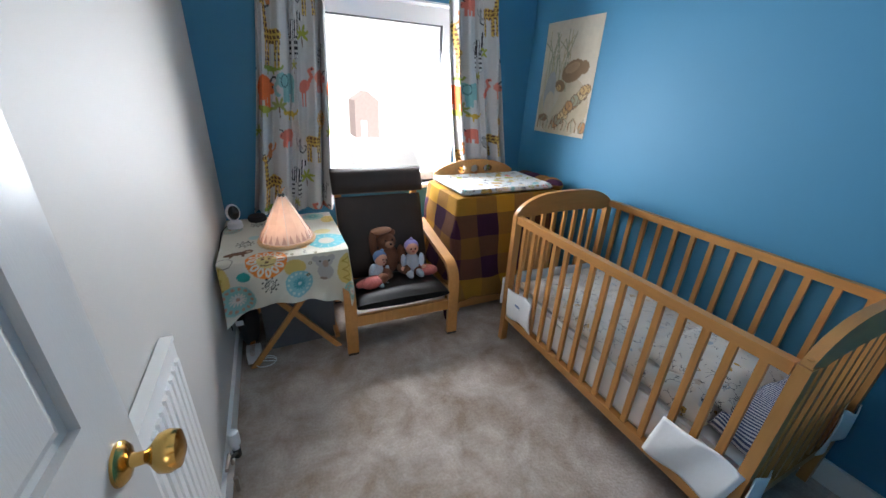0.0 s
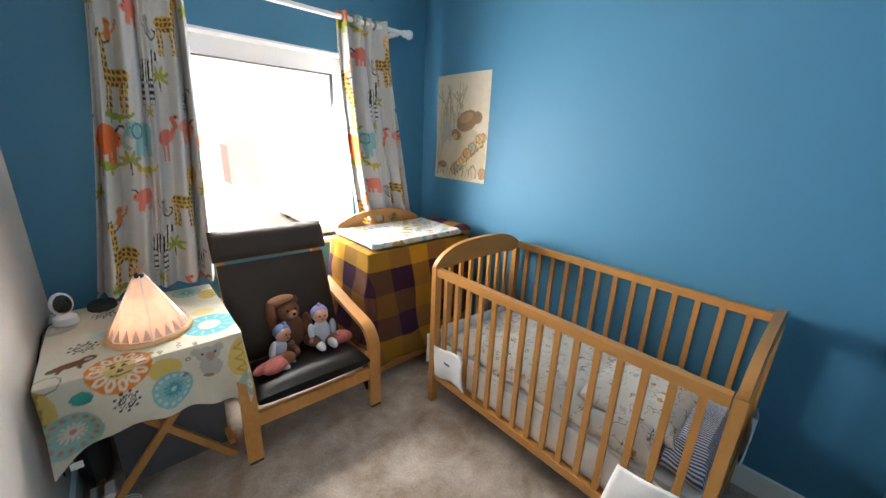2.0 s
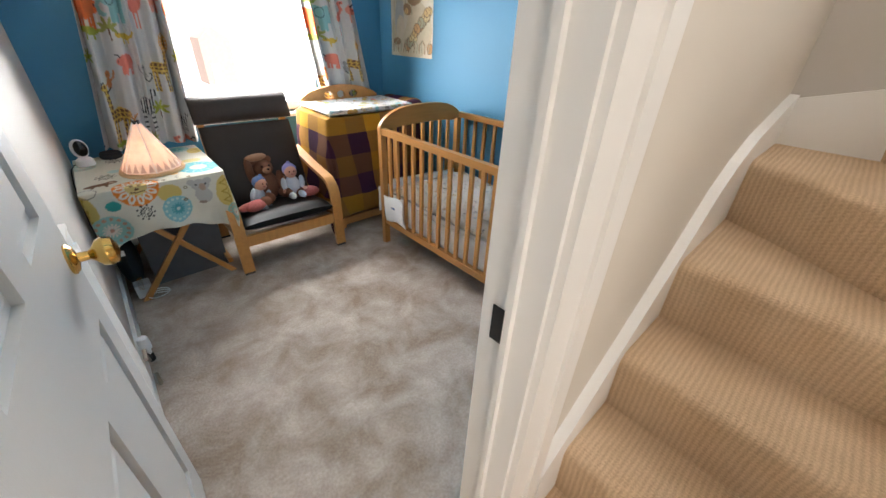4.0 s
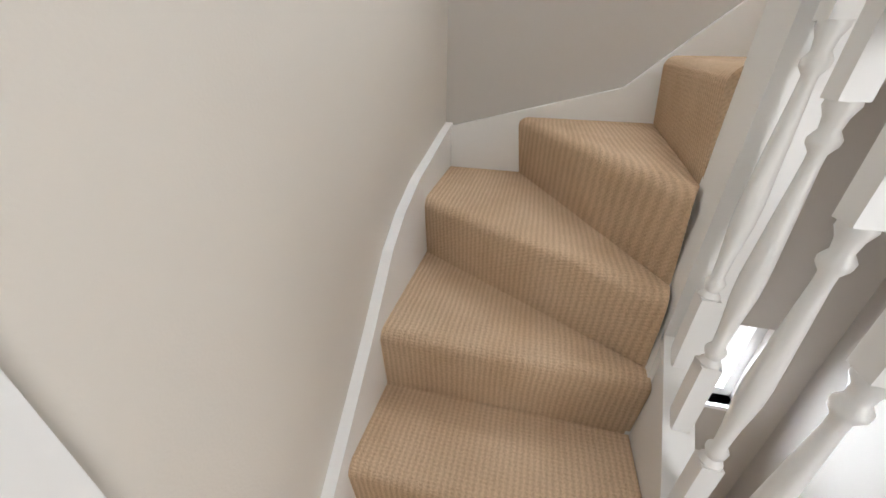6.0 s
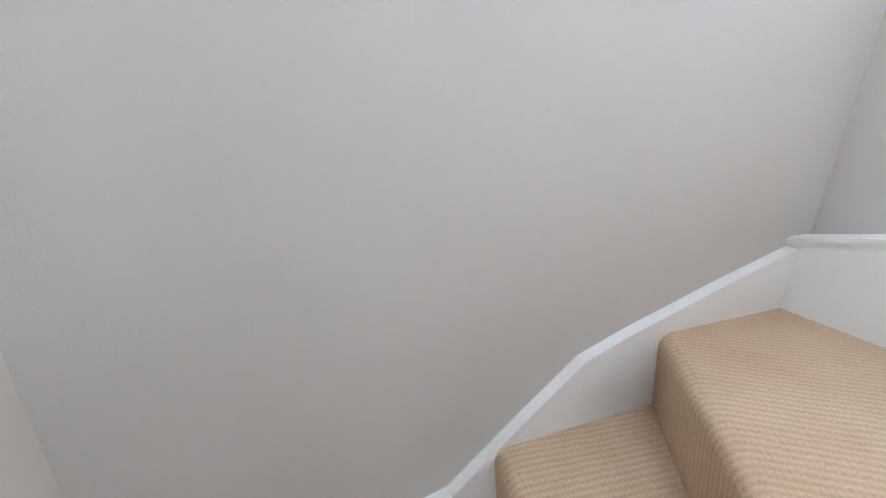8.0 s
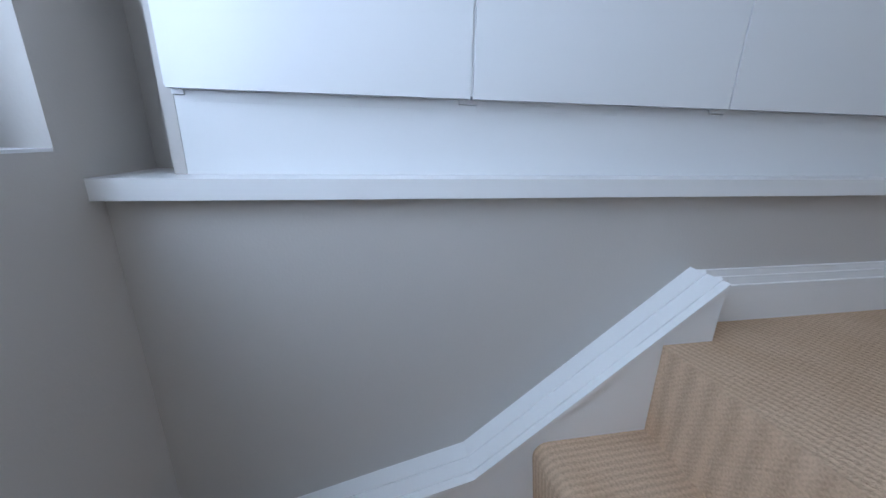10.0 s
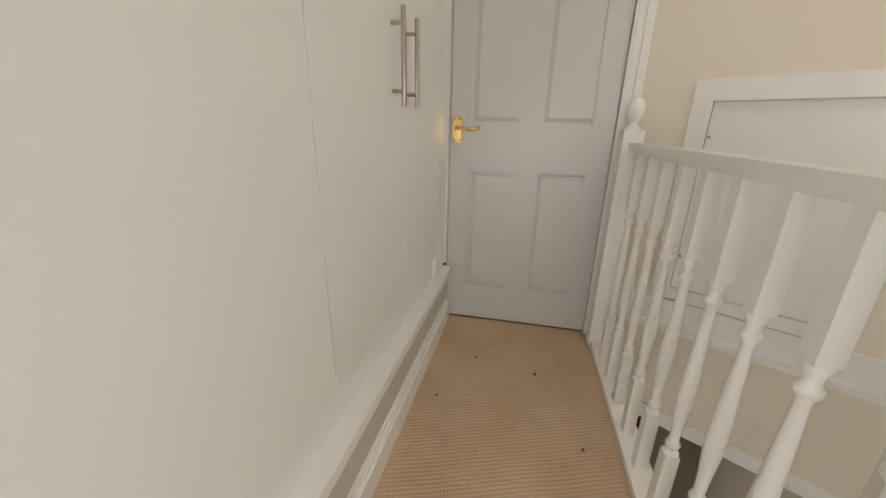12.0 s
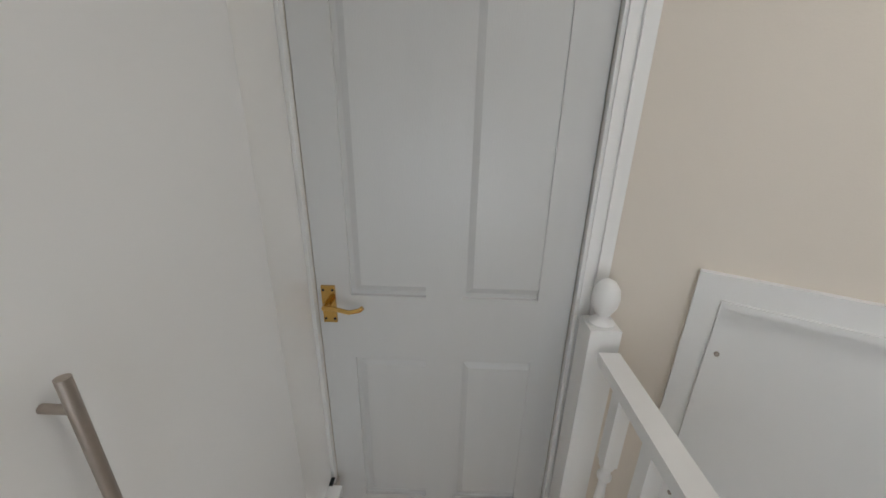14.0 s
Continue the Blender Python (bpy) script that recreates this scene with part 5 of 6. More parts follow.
DOLL = [((0, 0, 0.065), (0.045, 0.036, 0.065), 2), ((0, -0.008, 0.155), (0.038, 0.037, 0.040), 0), ((0, 0.006, 0.166), (0.043, 0.040, 0.041), 1), ((0, 0.0, 0.205), (0.012, 0.010, 0.014), 1), ((-0.054, -0.02, 0.085), (0.017, 0.02, 0.042), 2), ((0.054, -0.02, 0.085), (0.017, 0.02, 0.042), 2),
        ((-0.062, -0.04, 0.045), (0.013, 0.013, 0.013), 0), ((0.062, -0.04, 0.045), (0.013, 0.013, 0.013), 0), ((-0.03, -0.07, 0.02), (0.021, 0.055, 0.021), 2), ((0.03, -0.07, 0.02), (0.021, 0.055, 0.021), 2),
        ((-0.013, -0.044, 0.160), (0.004, 0.003, 0.005), 3), ((0.013, -0.044, 0.160), (0.004, 0.003, 0.005), 3), ((0, -0.046, 0.144), (0.008, 0.003, 0.003), 4)]
toy("rag_doll", "small doll in a lilac bonnet and pale suit, on the armchair", [SKIN, LILAC, PALE, INK, ROSE], DOLL, (1.395, 2.05, 0.322), pose(0, 0, 0, -8, 0, -6) @ Matrix.Scale(1.05, 4), "doll")
toy("rag_doll", "small doll in a blue cap slumped on the armchair", [SKIN, NAVY, PALE, INK, ROSE], DOLL, (1.145, 2.03, 0.300), pose(0, 0, 0, -5, 22, 20) @ Matrix.Scale(1.0, 4), "doll")
toy("floppy_toy", "rose spotted floppy toy lying on the armchair", [ROSE, PLUSH], [((0, 0, 0.028), (0.075, 0.05, 0.03), 0), ((0.06, -0.02, 0.035), (0.035, 0.035, 0.03), 1), ((-0.05, 0.03, 0.03), (0.05, 0.025, 0.022), 0)], (1.12, 1.95, 0.33), pose(0, 0, 0, 0, 0, 30), "soft toy")
toy("floppy_toy", "rose spotted floppy toy lying beside the dolls", [ROSE, PLUSH], [((0, 0, 0.03), (0.07, 0.05, 0.032), 0), ((-0.05, -0.02, 0.03), (0.03, 0.03, 0.028), 1)], (1.48, 2.02, 0.315), pose(0, 0, 0, 0, 0, -20), "soft toy")

# ---------- small table with cloth ----------
table = thing("folding_table", "small wooden folding table with crossed legs", "table")
TZ = 0.625
part("tabletop", boxes((0.405, 0.955, 1.86, 2.46, TZ - 0.02, TZ)), BEECH, table, bevel=0.004)
for y in (1.90, 2.42):
    for a, b2 in (((0.44, 0.60), (0.90, 0.0)), ((0.92, 0.60), (0.46, 0.0))):
        bm = bmesh.new()
        off = 0.012 if a[0] < 0.6 else -0.012
        sheet(bm, [(a[0] - 0.017, y + off, a[1]), (a[0] + 0.017, y + off, a[1]), (b2[0] + 0.017, y + off, b2[1]), (b2[0] - 0.017, y + off, b2[1])], (0, 0.018, 0))
        part("leg", bm, BEECH, table, bevel=0.003)
for x in (0.90, 0.46):
    part("stretcher", boxes((x - 0.012, x + 0.012, 1.93, 2.40, 0.05, 0.075)), BEECH, table, bevel=0.003)


def drape(x0, x1, y0, y1, z, ol, orr, of, seed, amp, hem=None):
    """A cloth that lies on a rectangle and hangs over left, right and front."""
    X0, X1, Y0 = x0 - ol, x1 + orr, y0 - of

    def fn(u, v):
        s = X0 + (X1 - X0) * u
        t = y1 - (y1 - Y0 + (hem(u) if hem else 0.0)) * (1 - v)
        px, py = min(max(s, x0), x1), max(t, y0)
        ex, ey = abs(s - px), py - t
        e = math.hypot(ex, ey)
        w = amp * e * math.sin(17 * s + 13 * t + seed) + 0.5 * amp * e * math.sin(41 * s - 9 * t)
        if e < 1e-6:
            return (s, t, z + 0.0012 * math.sin(23 * s + seed) * math.sin(19 * t))
        dx, dy = (s - px) / e, (t - py) / e
        out = 0.012 + 0.10 * e + w
        return (px + dx * out, py + dy * out, z - max(0.0, e * 0.97 - 0.008))
    return fn


cloth = thing("tablecloth", "pale tablecloth printed with teal, yellow and orange animals, hanging in front", "tablecloth")


def hem(u):
    """How much further than the rest the front edge hangs down, across the table."""
    return 0.045 - 0.085 * math.sin(math.pi * min(1.0, u * 1.15)) + 0.02 * u


CU, CV = 150, 210
iu, iv = np.divmod(np.arange((CU + 1) * (CV + 1)), CV + 1)
front = np.array([0.88 + hem(i / CU) for i in range(CU + 1)])
tablecloth_dye(0.40 + 0.625 * iu / CU, -(2.47 - front[iu] * (1 - iv / CV))).onto(
    grid_cloth("cloth", CU, CV, drape(0.40, 0.965, 1.855, 2.47, TZ + 0.006, 0.0, 0.06, 0.265, 0.4, 0.10, hem), TABLECLOTH, cloth, 0.003))
part("label_tag", boxes((0.430, 0.462, 1.822, 1.824, 0.318, 0.345)), WHITE_CLOTH, cloth, "small white sewn label")

lamp = thing("tepee_lamp", "lit cream tepee night lamp with wooden poles, on the table", "lamp")
SHADE = material("translucent_cream_shade", (0.78, 0.70, 0.63), 0.8, vary=0.32, scale=26)
nt, n, b = nodes_of(SHADE)
tr = n.new("ShaderNodeBsdfTranslucent")
tr.inputs["Color"].default_value = (0.90, 0.70, 0.60, 1)
ms = n.new("ShaderNodeMixShader")
ms.inputs[0].default_value = 0.38
nt.links.new(b.outputs[0], ms.inputs[1])
nt.links.new(tr.outputs[0], ms.inputs[2])
nt.links.new(ms.outputs[0], n["Material Output"].inputs[0])
LC = (0.705, 2.06, TZ + 0.01)
bm = bmesh.new()
N = 12
rings = []
for r, z in ((0.125, 0.012), (0.112, 0.05), (0.066, 0.14), (0.012, 0.238)):
    rings.append([bm.verts.new((LC[0] + (r + 0.004 * (i % 2)) * math.cos(2 * math.pi * i / N), LC[1] + (r + 0.004 * (i % 2)) * math.sin(2 * math.pi * i / N), LC[2] + z)) for i in range(N)])
for a, b2 in zip(rings, rings[1:]):
    for i in range(N):
        bm.faces.new((a[i], a[(i + 1) % N], b2[(i + 1) % N], b2[i]))
part("shade", bm, SHADE, lamp, "pleated cream fabric shade")
BUNTING = material("dusty_pink_print", (0.60, 0.45, 0.39), 0.85, vary=0.2, scale=40)
for i in range(24):                                    # a printed row of small pennants round the hem
    a = 2 * math.pi * (i + 0.5) / 24
    c, s_ = math.cos(a), math.sin(a)
    tip, foot = (0.111, 0.062), (0.1285, 0.022)
    bm = bmesh.new()
    tri = [(LC[0] + foot[0] * math.cos(a - 0.09), LC[1] + foot[0] * math.sin(a - 0.09), LC[2] + foot[1]), (LC[0] + foot[0] * math.cos(a + 0.09), LC[1] + foot[0] * math.sin(a + 0.09), LC[2] + foot[1]), (LC[0] + tip[0] * c, LC[1] + tip[0] * s_, LC[2] + tip[1])]
    sheet(bm, tri, (0.0015 * c, 0.0015 * s_, 0.0005))
    part("pennant", bm, BUNTING, lamp)
for i in range(6):
    a = 2 * math.pi * (i * 2 + 1) / 12
    c, s_ = math.cos(a), math.sin(a)
    bm = bmesh.new()
    tube(bm, [(LC[0] + 0.130 * c, LC[1] + 0.130 * s_, LC[2] + 0.012), (LC[0] + 0.117 * c, LC[1] + 0.117 * s_, LC[2] + 0.05), (LC[0] + 0.071 * c, LC[1] + 0.071 * s_, LC[2] + 0.14), (LC[0] + 0.017 * c, LC[1] + 0.017 * s_, LC[2] + 0.238)], 0.0016, 6)
    part("seam", bm, WHITE_CLOTH, lamp)
bm = bmesh.new()
lathe(bm, [(0.017, 0.226), (0.018, 0.236), (0.014, 0.244)], LC, 14)
part("collar", bm, DARK, lamp, "dark cord binding the poles", smooth=True)
bm = bmesh.new()
lathe(bm, [(0.10, -0.004), (0.138, -0.004), (0.142, 0.004), (0.138, 0.014), (0.10, 0.014)], LC, 32)
part("base", bm, material("pale_bamboo", (0.62, 0.42, 0.22), 0.5, vary=0.15, scale=20), lamp, "pale bamboo base", smooth=True)
for a in (20, 110, 200, 290):
    bm = bmesh.new()
    c, s = math.cos(radians(a)), math.sin(radians(a))
    tube(bm, [(LC[0] + 0.012 * c, LC[1] + 0.012 * s, LC[2] + 0.232), (LC[0] - 0.022 * c, LC[1] - 0.022 * s, LC[2] + 0.275)], 0.0022, 6)
    part("pole", bm, BEECH, lamp)
bulb = new("tepee_bulb", bpy.data.lights.new("tepee_bulb", "POINT"))
bulb.data.energy, bulb.data.color, bulb.data.shadow_soft_size = 0.50, (1.0, 0.74, 0.56), 0.03
bulb.location = (LC[0], LC[1], LC[2] + 0.07)

cam_toy = thing("baby_monitor", "white baby monitor with a black oval face, on the table", "baby monitor")
bm = bmesh.new()
lathe(bm, [(0.038, 0), (0.040, 0.006), (0.036, 0.03), (0.016, 0.045), (0.012, 0.06)], (0.455, 2.335, TZ + 0.008), 20)
part("base", bm, UPVC, cam_toy, smooth=True)
bm = bmesh.new()
ellipsoid(bm, (0.455, 2.33, TZ + 0.095), (0.036, 0.028, 0.048), 0)
part("head", bm, UPVC, cam_toy, smooth=True)
bm = bmesh.new()
ellipsoid(bm, (0.459, 2.318, TZ + 0.097), (0.029, 0.022, 0.040), 0)
part("face", bm, INK, cam_toy, "glossy black oval face", smooth=True)
bm = bmesh.new()
tube(bm, [(0.44, 2.37, TZ + 0.014), (0.405, 2.34, TZ + 0.012), (0.392, 2.25, TZ + 0.012), (0.388, 2.1, TZ - 0.02), (0.387, 1.95, 0.45), (0.40, 1.9, 0.25)], 0.0028, 6)
part("cable", bm, INK, cam_toy, "black cable")
puck = thing("smart_speaker", "small black round speaker on the table", "speaker")
bm = bmesh.new()
lathe(bm, [(0.044, 0), (0.050, 0.006), (0.050, 0.024), (0.044, 0.032), (0.01, 0.033)], (0.565, 2.42, TZ + 0.008), 24)
part("body", bm, material("black_mesh_fabric", (0.015, 0.016, 0.018), 0.8), puck, smooth=True)

# things under the table
tub = thing("fabric_bin", "dark grey fabric storage bin under the table", "storage bin")
bm = bmesh.new()
box(bm, 0.53, 0.90, 2.02, 2.40, 0.0, 0.42)
for v in bm.verts:
    v.co.x += 0.02 * (v.co.x - 0.715) * v.co.z / 0.42
part("body", bm, GREY_FABRIC, tub, bevel=0.035, seg=4, smooth=True)
part("rim", boxes((0.535, 0.895, 2.025, 2.395, 0.415, 0.432)), GREY_FABRIC, tub, "folded fabric rim", bevel=0.008, smooth=True)
plug = thing("power_adaptor", "white power adaptor and coiled cable on the floor", "power adaptor")
part("body", boxes((0.43, 0.50, 1.93, 2.0, 0.0, 0.075)), UPVC, plug, bevel=0.012)
bm = bmesh.new()
tube(bm, [(0.48, 1.92, 0.02)] + [(0.52 + 0.05 * math.cos(a), 1.90 + 0.04 * math.sin(a), 0.008 + 0.002 * a) for a in [i * 0.5 for i in range(20)]], 0.003, 6)
part("cable", bm, UPVC, plug, "white coiled cable", smooth=True)
bag = thing("black_bag", "small black bag leaning on the wall under the table", "bag")
bm = bmesh.new()
ellipsoid(bm, (0.45, 2.12, 0.16), (0.055, 0.12, 0.16), 0)
part("body", bm, DARK, bag, smooth=True)

# ---------- changing unit ----------
unit = thing("changing_unit", "wooden changing unit with a low rail, under a plaid blanket", "changing unit")
UX0, UX1, UY0, UY1, UZ = 1.66, 2.39, 1.985, 2.44, 0.79
part("body", boxes((UX0 + 0.02, UX1, UY0 + 0.02, UY1, 0.09, UZ)), BEECH, unit, bevel=0.004)
part("base_rail", boxes((UX0, UX1, UY0 - 0.005, UY0 + 0.02, 0.03, 0.085)), BEECH_X, unit, bevel=0.004)
for x in (UX0 + 0.03, UX1 - 0.03):
    for y in (UY0 + 0.02, UY1 - 0.03):
        part("foot", boxes((x - 0.025, x + 0.025, y - 0.02, y + 0.02, 0, 0.09)), BEECH, unit, bevel=0.003)
# back board with three round holes
bm = bmesh.new()
bx0, bx1, hy = 1.70, 2.34, 2.445
cx = (bx0 + bx1) / 2


def top_z(x):
    return UZ + 0.03 + 0.115 * max(0.0, 1 - ((x - cx) / 0.34) ** 2) ** 0.6


holes = [cx - 0.105, cx, cx + 0.105]
cols = 64
for i in range(cols):
    xa, xb = bx0 + (bx1 - bx0) * i / cols, bx0 + (bx1 - bx0) * (i + 1) / cols
    xm = (xa + xb) / 2
    cut = None
    for hcx in holes:
        q = 0.033 ** 2 - (xm - hcx) ** 2
        if q > 0:
            cut = (UZ + 0.078 - math.sqrt(q) * 0.8, UZ + 0.078 + math.sqrt(q) * 0.8)
    if cut:
        box(bm, xa, xb, hy, hy + 0.02, UZ, cut[0])
        box(bm, xa, xb, hy, hy + 0.02, cut[1], top_z(xm))
    else:
        box(bm, xa, xb, hy, hy + 0.02, UZ, top_z(xm))
part("back_board", bm, BEECH_X, unit, "arched wooden back board with three round holes")
blanket = thing("plaid_blanket", "yellow, purple and brown checked blanket draped over the changing unit", "blanket")
grid_cloth("cloth", 60, 60, drape(UX0 + 0.005, UX1 + 0.01, UY0 + 0.005, UY1, UZ + 0.008, 0.66, 0.04, 0.69, 1.3, 0.018), PLAID, blanket, 0.006)
mat_ob = thing("changing_mat", "padded white changing mat with small coloured prints", "changing mat")


def mat_fn(u, v):
    x, y = 1.685 + 0.68 * u, 2.0 + 0.43 * v
    rim = 0.028 * (max(0, abs(u - 0.5) * 2 - 0.72) / 0.28) ** 0.7 if abs(u - 0.5) > 0.36 else 0.0
    rim2 = 0.022 * (max(0, abs(v - 0.5) * 2 - 0.7) / 0.3) ** 0.7 if abs(v - 0.5) > 0.35 else 0.0
    edge = -0.02 if min(u, v, 1 - u, 1 - v) < 0.012 else 0.0
    return (x, y, UZ + 0.024 + max(rim, rim2) * 0.8 + edge)


grid_cloth("pad", 40, 30, mat_fn, MAT_PRINT, mat_ob, 0.022)
fold = thing("folded_blanket", "yellow and brown checked blanket bundled beside the mat", "blanket")
bm = bmesh.new()
for i in range(4):
    ellipsoid(bm, (2.42, 2.06 + 0.10 * i, UZ + 0.03), (0.06, 0.085, 0.045 - 0.004 * i), 0)
part("bundle", bm, PLAID, fold, smooth=True)

# ---------- cot ----------
cot = thing("cot", "pine drop sided baby cot with slatted sides, made up with bedding", "cot")
CX0, CX1, CY0, CY1 = 1.835, 2.485, 0.398, 1.632
part("drop_side_rail", boxes((CX0 - 0.016, CX0 + 0.016, CY0 + 0.02, CY1 - 0.02, 0.752, 0.790)), BEECH_X, cot, bevel=0.008, smooth=True)
part("drop_side_bottom_rail", boxes((CX0 - 0.014, CX0 + 0.014, CY0 + 0.02, CY1 - 0.02, 0.155, 0.195)), BEECH_X, cot, bevel=0.006)
part("back_rail", boxes((CX1 - 0.014, CX1 + 0.014, CY0 + 0.02, CY1 - 0.02, 0.792, 0.828)), BEECH_X, cot, bevel=0.008, smooth=True)
part("back_bottom_rail", boxes((CX1 - 0.014, CX1 + 0.014, CY0 + 0.02, CY1 - 0.02, 0.19, 0.23)), BEECH_X, cot, bevel=0.006)
NS = 15
for i in range(NS):
    y = CY0 + 0.02 + (CY1 - CY0 - 0.04) * (i + 0.75) / (NS + 0.5)
    part("slat", boxes((CX0 - 0.008, CX0 + 0.008, y - 0.011, y + 0.011, 0.19, 0.76)), BEECH, cot, bevel=0.004)
for i in range(13):
    y = CY0 + 0.02 + (CY1 - CY0 - 0.04) * (i + 0.75) / 13.5
    part("slat", boxes((CX1 - 0.008, CX1 + 0.008, y - 0.011, y + 0.011, 0.225, 0.80)), BEECH, cot, bevel=0.004)


def end_panel(y, sgn):
    for x in (CX0, CX1):
        bm = boxes((x - 0.020, x + 0.020, y - 0.016, y + 0.016, 0.0, 0.793))
        part("post", bm, BEECH, cot, bevel=0.008, smooth=True)
    bm = bmesh.new()
    n2 = 24
    lo, hi = [], []
    for i in range(n2 + 1):
        u = i / n2
        x = CX0 - 0.0165 + (CX1 - CX0 + 0.033) * u
        e = 1 - abs(2 * u - 1) ** 3.2
        hi.append((x, y - 0.013, 0.805 + 0.10 * e ** 0.8))
        lo.append((x, y - 0.013, 0.796 - 0.04 * min(1.0, 9 * min(u, 1 - u)) + 0.035 * e))
    sheet(bm, hi + lo[::-1], (0, 0.026, 0))
    part("arched_top", bm, material("pine_end_board", (0.46, 0.215, 0.062), 0.38, vary=0.22, scale=5, bump=0.08, bump_scale=30, stretch=(1, 9, 9)), cot, "arched pine end board", bevel=0.006, smooth=True)
    part("end_bottom_rail", boxes((CX0 + 0.018, CX1 - 0.018, y - 0.012, y + 0.012, 0.19, 0.235)), BEECH, cot, bevel=0.005)
    for i in range(7):
        x = CX0 + 0.02 + (CX1 - CX0 - 0.04) * (i + 1) / 8
        part("slat", boxes((x - 0.011, x + 0.011, y - 0.008, y + 0.008, 0.23, 0.785)), BEECH, cot, bevel=0.004)
    for x in (CX0, CX1):
        bm = bmesh.new()
        lathe(bm, [(0.012, 0.0), (0.012, 0.014), (0.008, 0.018)], (0, 0, 0), 12, Matrix.Translation((x, y, 0.80)))
        part("dowel", bm, BEECH, cot, smooth=True)


end_panel(CY1, 1), end_panel(CY0, -1)
part("mattress_base", boxes((CX0 + 0.030, CX1 - 0.015, CY0 + 0.016, CY1 - 0.024, 0.25, 0.28)), BEECH, cot)
matt = thing("cot_mattress", "white cot mattress with a fitted sheet", "mattress")
part("body", boxes((CX0 + 0.028, CX1 - 0.02, CY0 + 0.02, CY1 - 0.028, 0.281, 0.37)), WHITE_CLOTH, matt, bevel=0.02, smooth=True)


def rumple(x, y, k=1.0):
    return k * (0.014 * noise.noise(Vector((x * 7, y * 7, 1.2))) + 0.008 * noise.noise(Vector((x * 17, y * 15, 4.2))))


duvet = thing("cot_duvet", "rumpled pale duvet printed with small animals, in the cot", "duvet")


def duvet_fn(u, v):
    x, y = CX0 + 0.028 + 0.594 * u, CY0 + 0.16 + 1.04 * v
    edge = min(u, 1 - u, v, 1 - v)
    z = 0.385 + 0.045 * min(1.0, edge / 0.10) ** 0.6 + rumple(x, y, 1.3)
    z += 0.05 * math.exp(-((v - 0.05) / 0.12) ** 2) * min(1, edge / 0.04)
    return (x, y, z)


grid_cloth("cover", 60, 90, duvet_fn, DUVET_PRINT, duvet, 0.012)
pill = thing("folded_duvet", "pale printed duvet folded up at the end of the cot", "duvet")


def pill_fn(u, v):
    x, y = CX0 + 0.10 + 0.50 * u, CY0 + 0.13 + 0.34 * v
    edge = min(u, 1 - u, v, 1 - v)
    return (x, y, 0.455 + 0.055 * min(1.0, edge / 0.18) ** 0.55 + rumple(x + 3, y, 1.2))


grid_cloth("cover", 36, 30, pill_fn, DUVET_PRINT, pill, 0.012)
strp = thing("striped_blanket", "navy and white striped blanket at the cot's end", "blanket")


def strp_fn(u, v):
    x, y = CX0 + 0.06 + 0.55 * u, CY0 + 0.024 + 0.13 * v
    edge = min(u, 1 - u, v, 1 - v)
    return (x, y, 0.40 + 0.09 * min(1, edge / 0.2) ** 0.6 + rumple(x, y + 2, 1.4))


grid_cloth("cover", 36, 14, strp_fn, STRIPES, strp, 0.010)
# white mesh bumper wrapped round the slats
bumper = thing("cot_bumper", "white cotton cot bumper tied round the slats", "cot bumper")
grid_cloth("long_panel", 60, 8, lambda u, v: (CX0 + 0.017 + 0.003 * math.sin(40 * u), CY0 + 0.10 + (CY1 - CY0 - 0.13) * u, 0.20 + 0.155 * v + 0.012 * math.sin(9 * u) * v), WHITE_CLOTH, bumper, 0.004)
grid_cloth("end_panel", 24, 8, lambda u, v: (CX0 + 0.03 + 0.59 * u, CY1 - 0.018 - 0.003 * math.sin(25 * u), 0.24 + (0.22 - 0.04 * u) * v), WHITE_CLOTH, bumper, 0.004)


def wrap_fn(y0, y1, z0, z1, tilt):
    def fn(u, v):
        y = y0 + (y1 - y0) * u
        return (CX0 - 0.022 - 0.007 * math.sin(math.pi * v) - 0.004 * math.sin(9 * u + 3 * v), y + tilt * (v - 0.5), z0 + (z1 - z0) * v + 0.012 * math.sin(5 * u) + 0.06 * tilt * u)
    return fn


grid_cloth("corner_flap", 14, 12, wrap_fn(1.385, 1.60, 0.205, 0.375, 0.02), WHITE_CLOTH, bumper, 0.004)
grid_cloth("corner_flap", 14, 12, wrap_fn(0.405, 0.66, 0.195, 0.385, -0.03), WHITE_CLOTH, bumper, 0.004)
grid_cloth("corner_wrap", 10, 10, lambda u, v: (CX0 - 0.03 + 0.10 * u, CY1 + 0.025 + 0.003 * math.sin(7 * v), 0.24 + 0.17 * v), WHITE_CLOTH, bumper, 0.004)
grid_cloth("corner_wrap", 12, 10, lambda u, v: (CX0 - 0.03 + 0.15 * u, CY0 - 0.024 - 0.006 * math.sin(9 * u + 2 * v), 0.22 + (0.17 - 0.03 * u) * v), WHITE_CLOTH, bumper, 0.004)
grid_cloth("corner_wrap", 12, 10, lambda u, v: (CX0 + 0.44 + 0.20 * u, CY0 - 0.026 - 0.007 * math.sin(8 * u + 2 * v), 0.27 + (0.16 + 0.02 * math.sin(6 * u)) * v), WHITE_CLOTH, bumper, 0.004)
bm = boxes((CX0 - 0.0335, CX0 - 0.0325, 1.475, 1.525, 0.305, 0.317))
part("label", bm, NAVY, bumper, "small navy woven label")

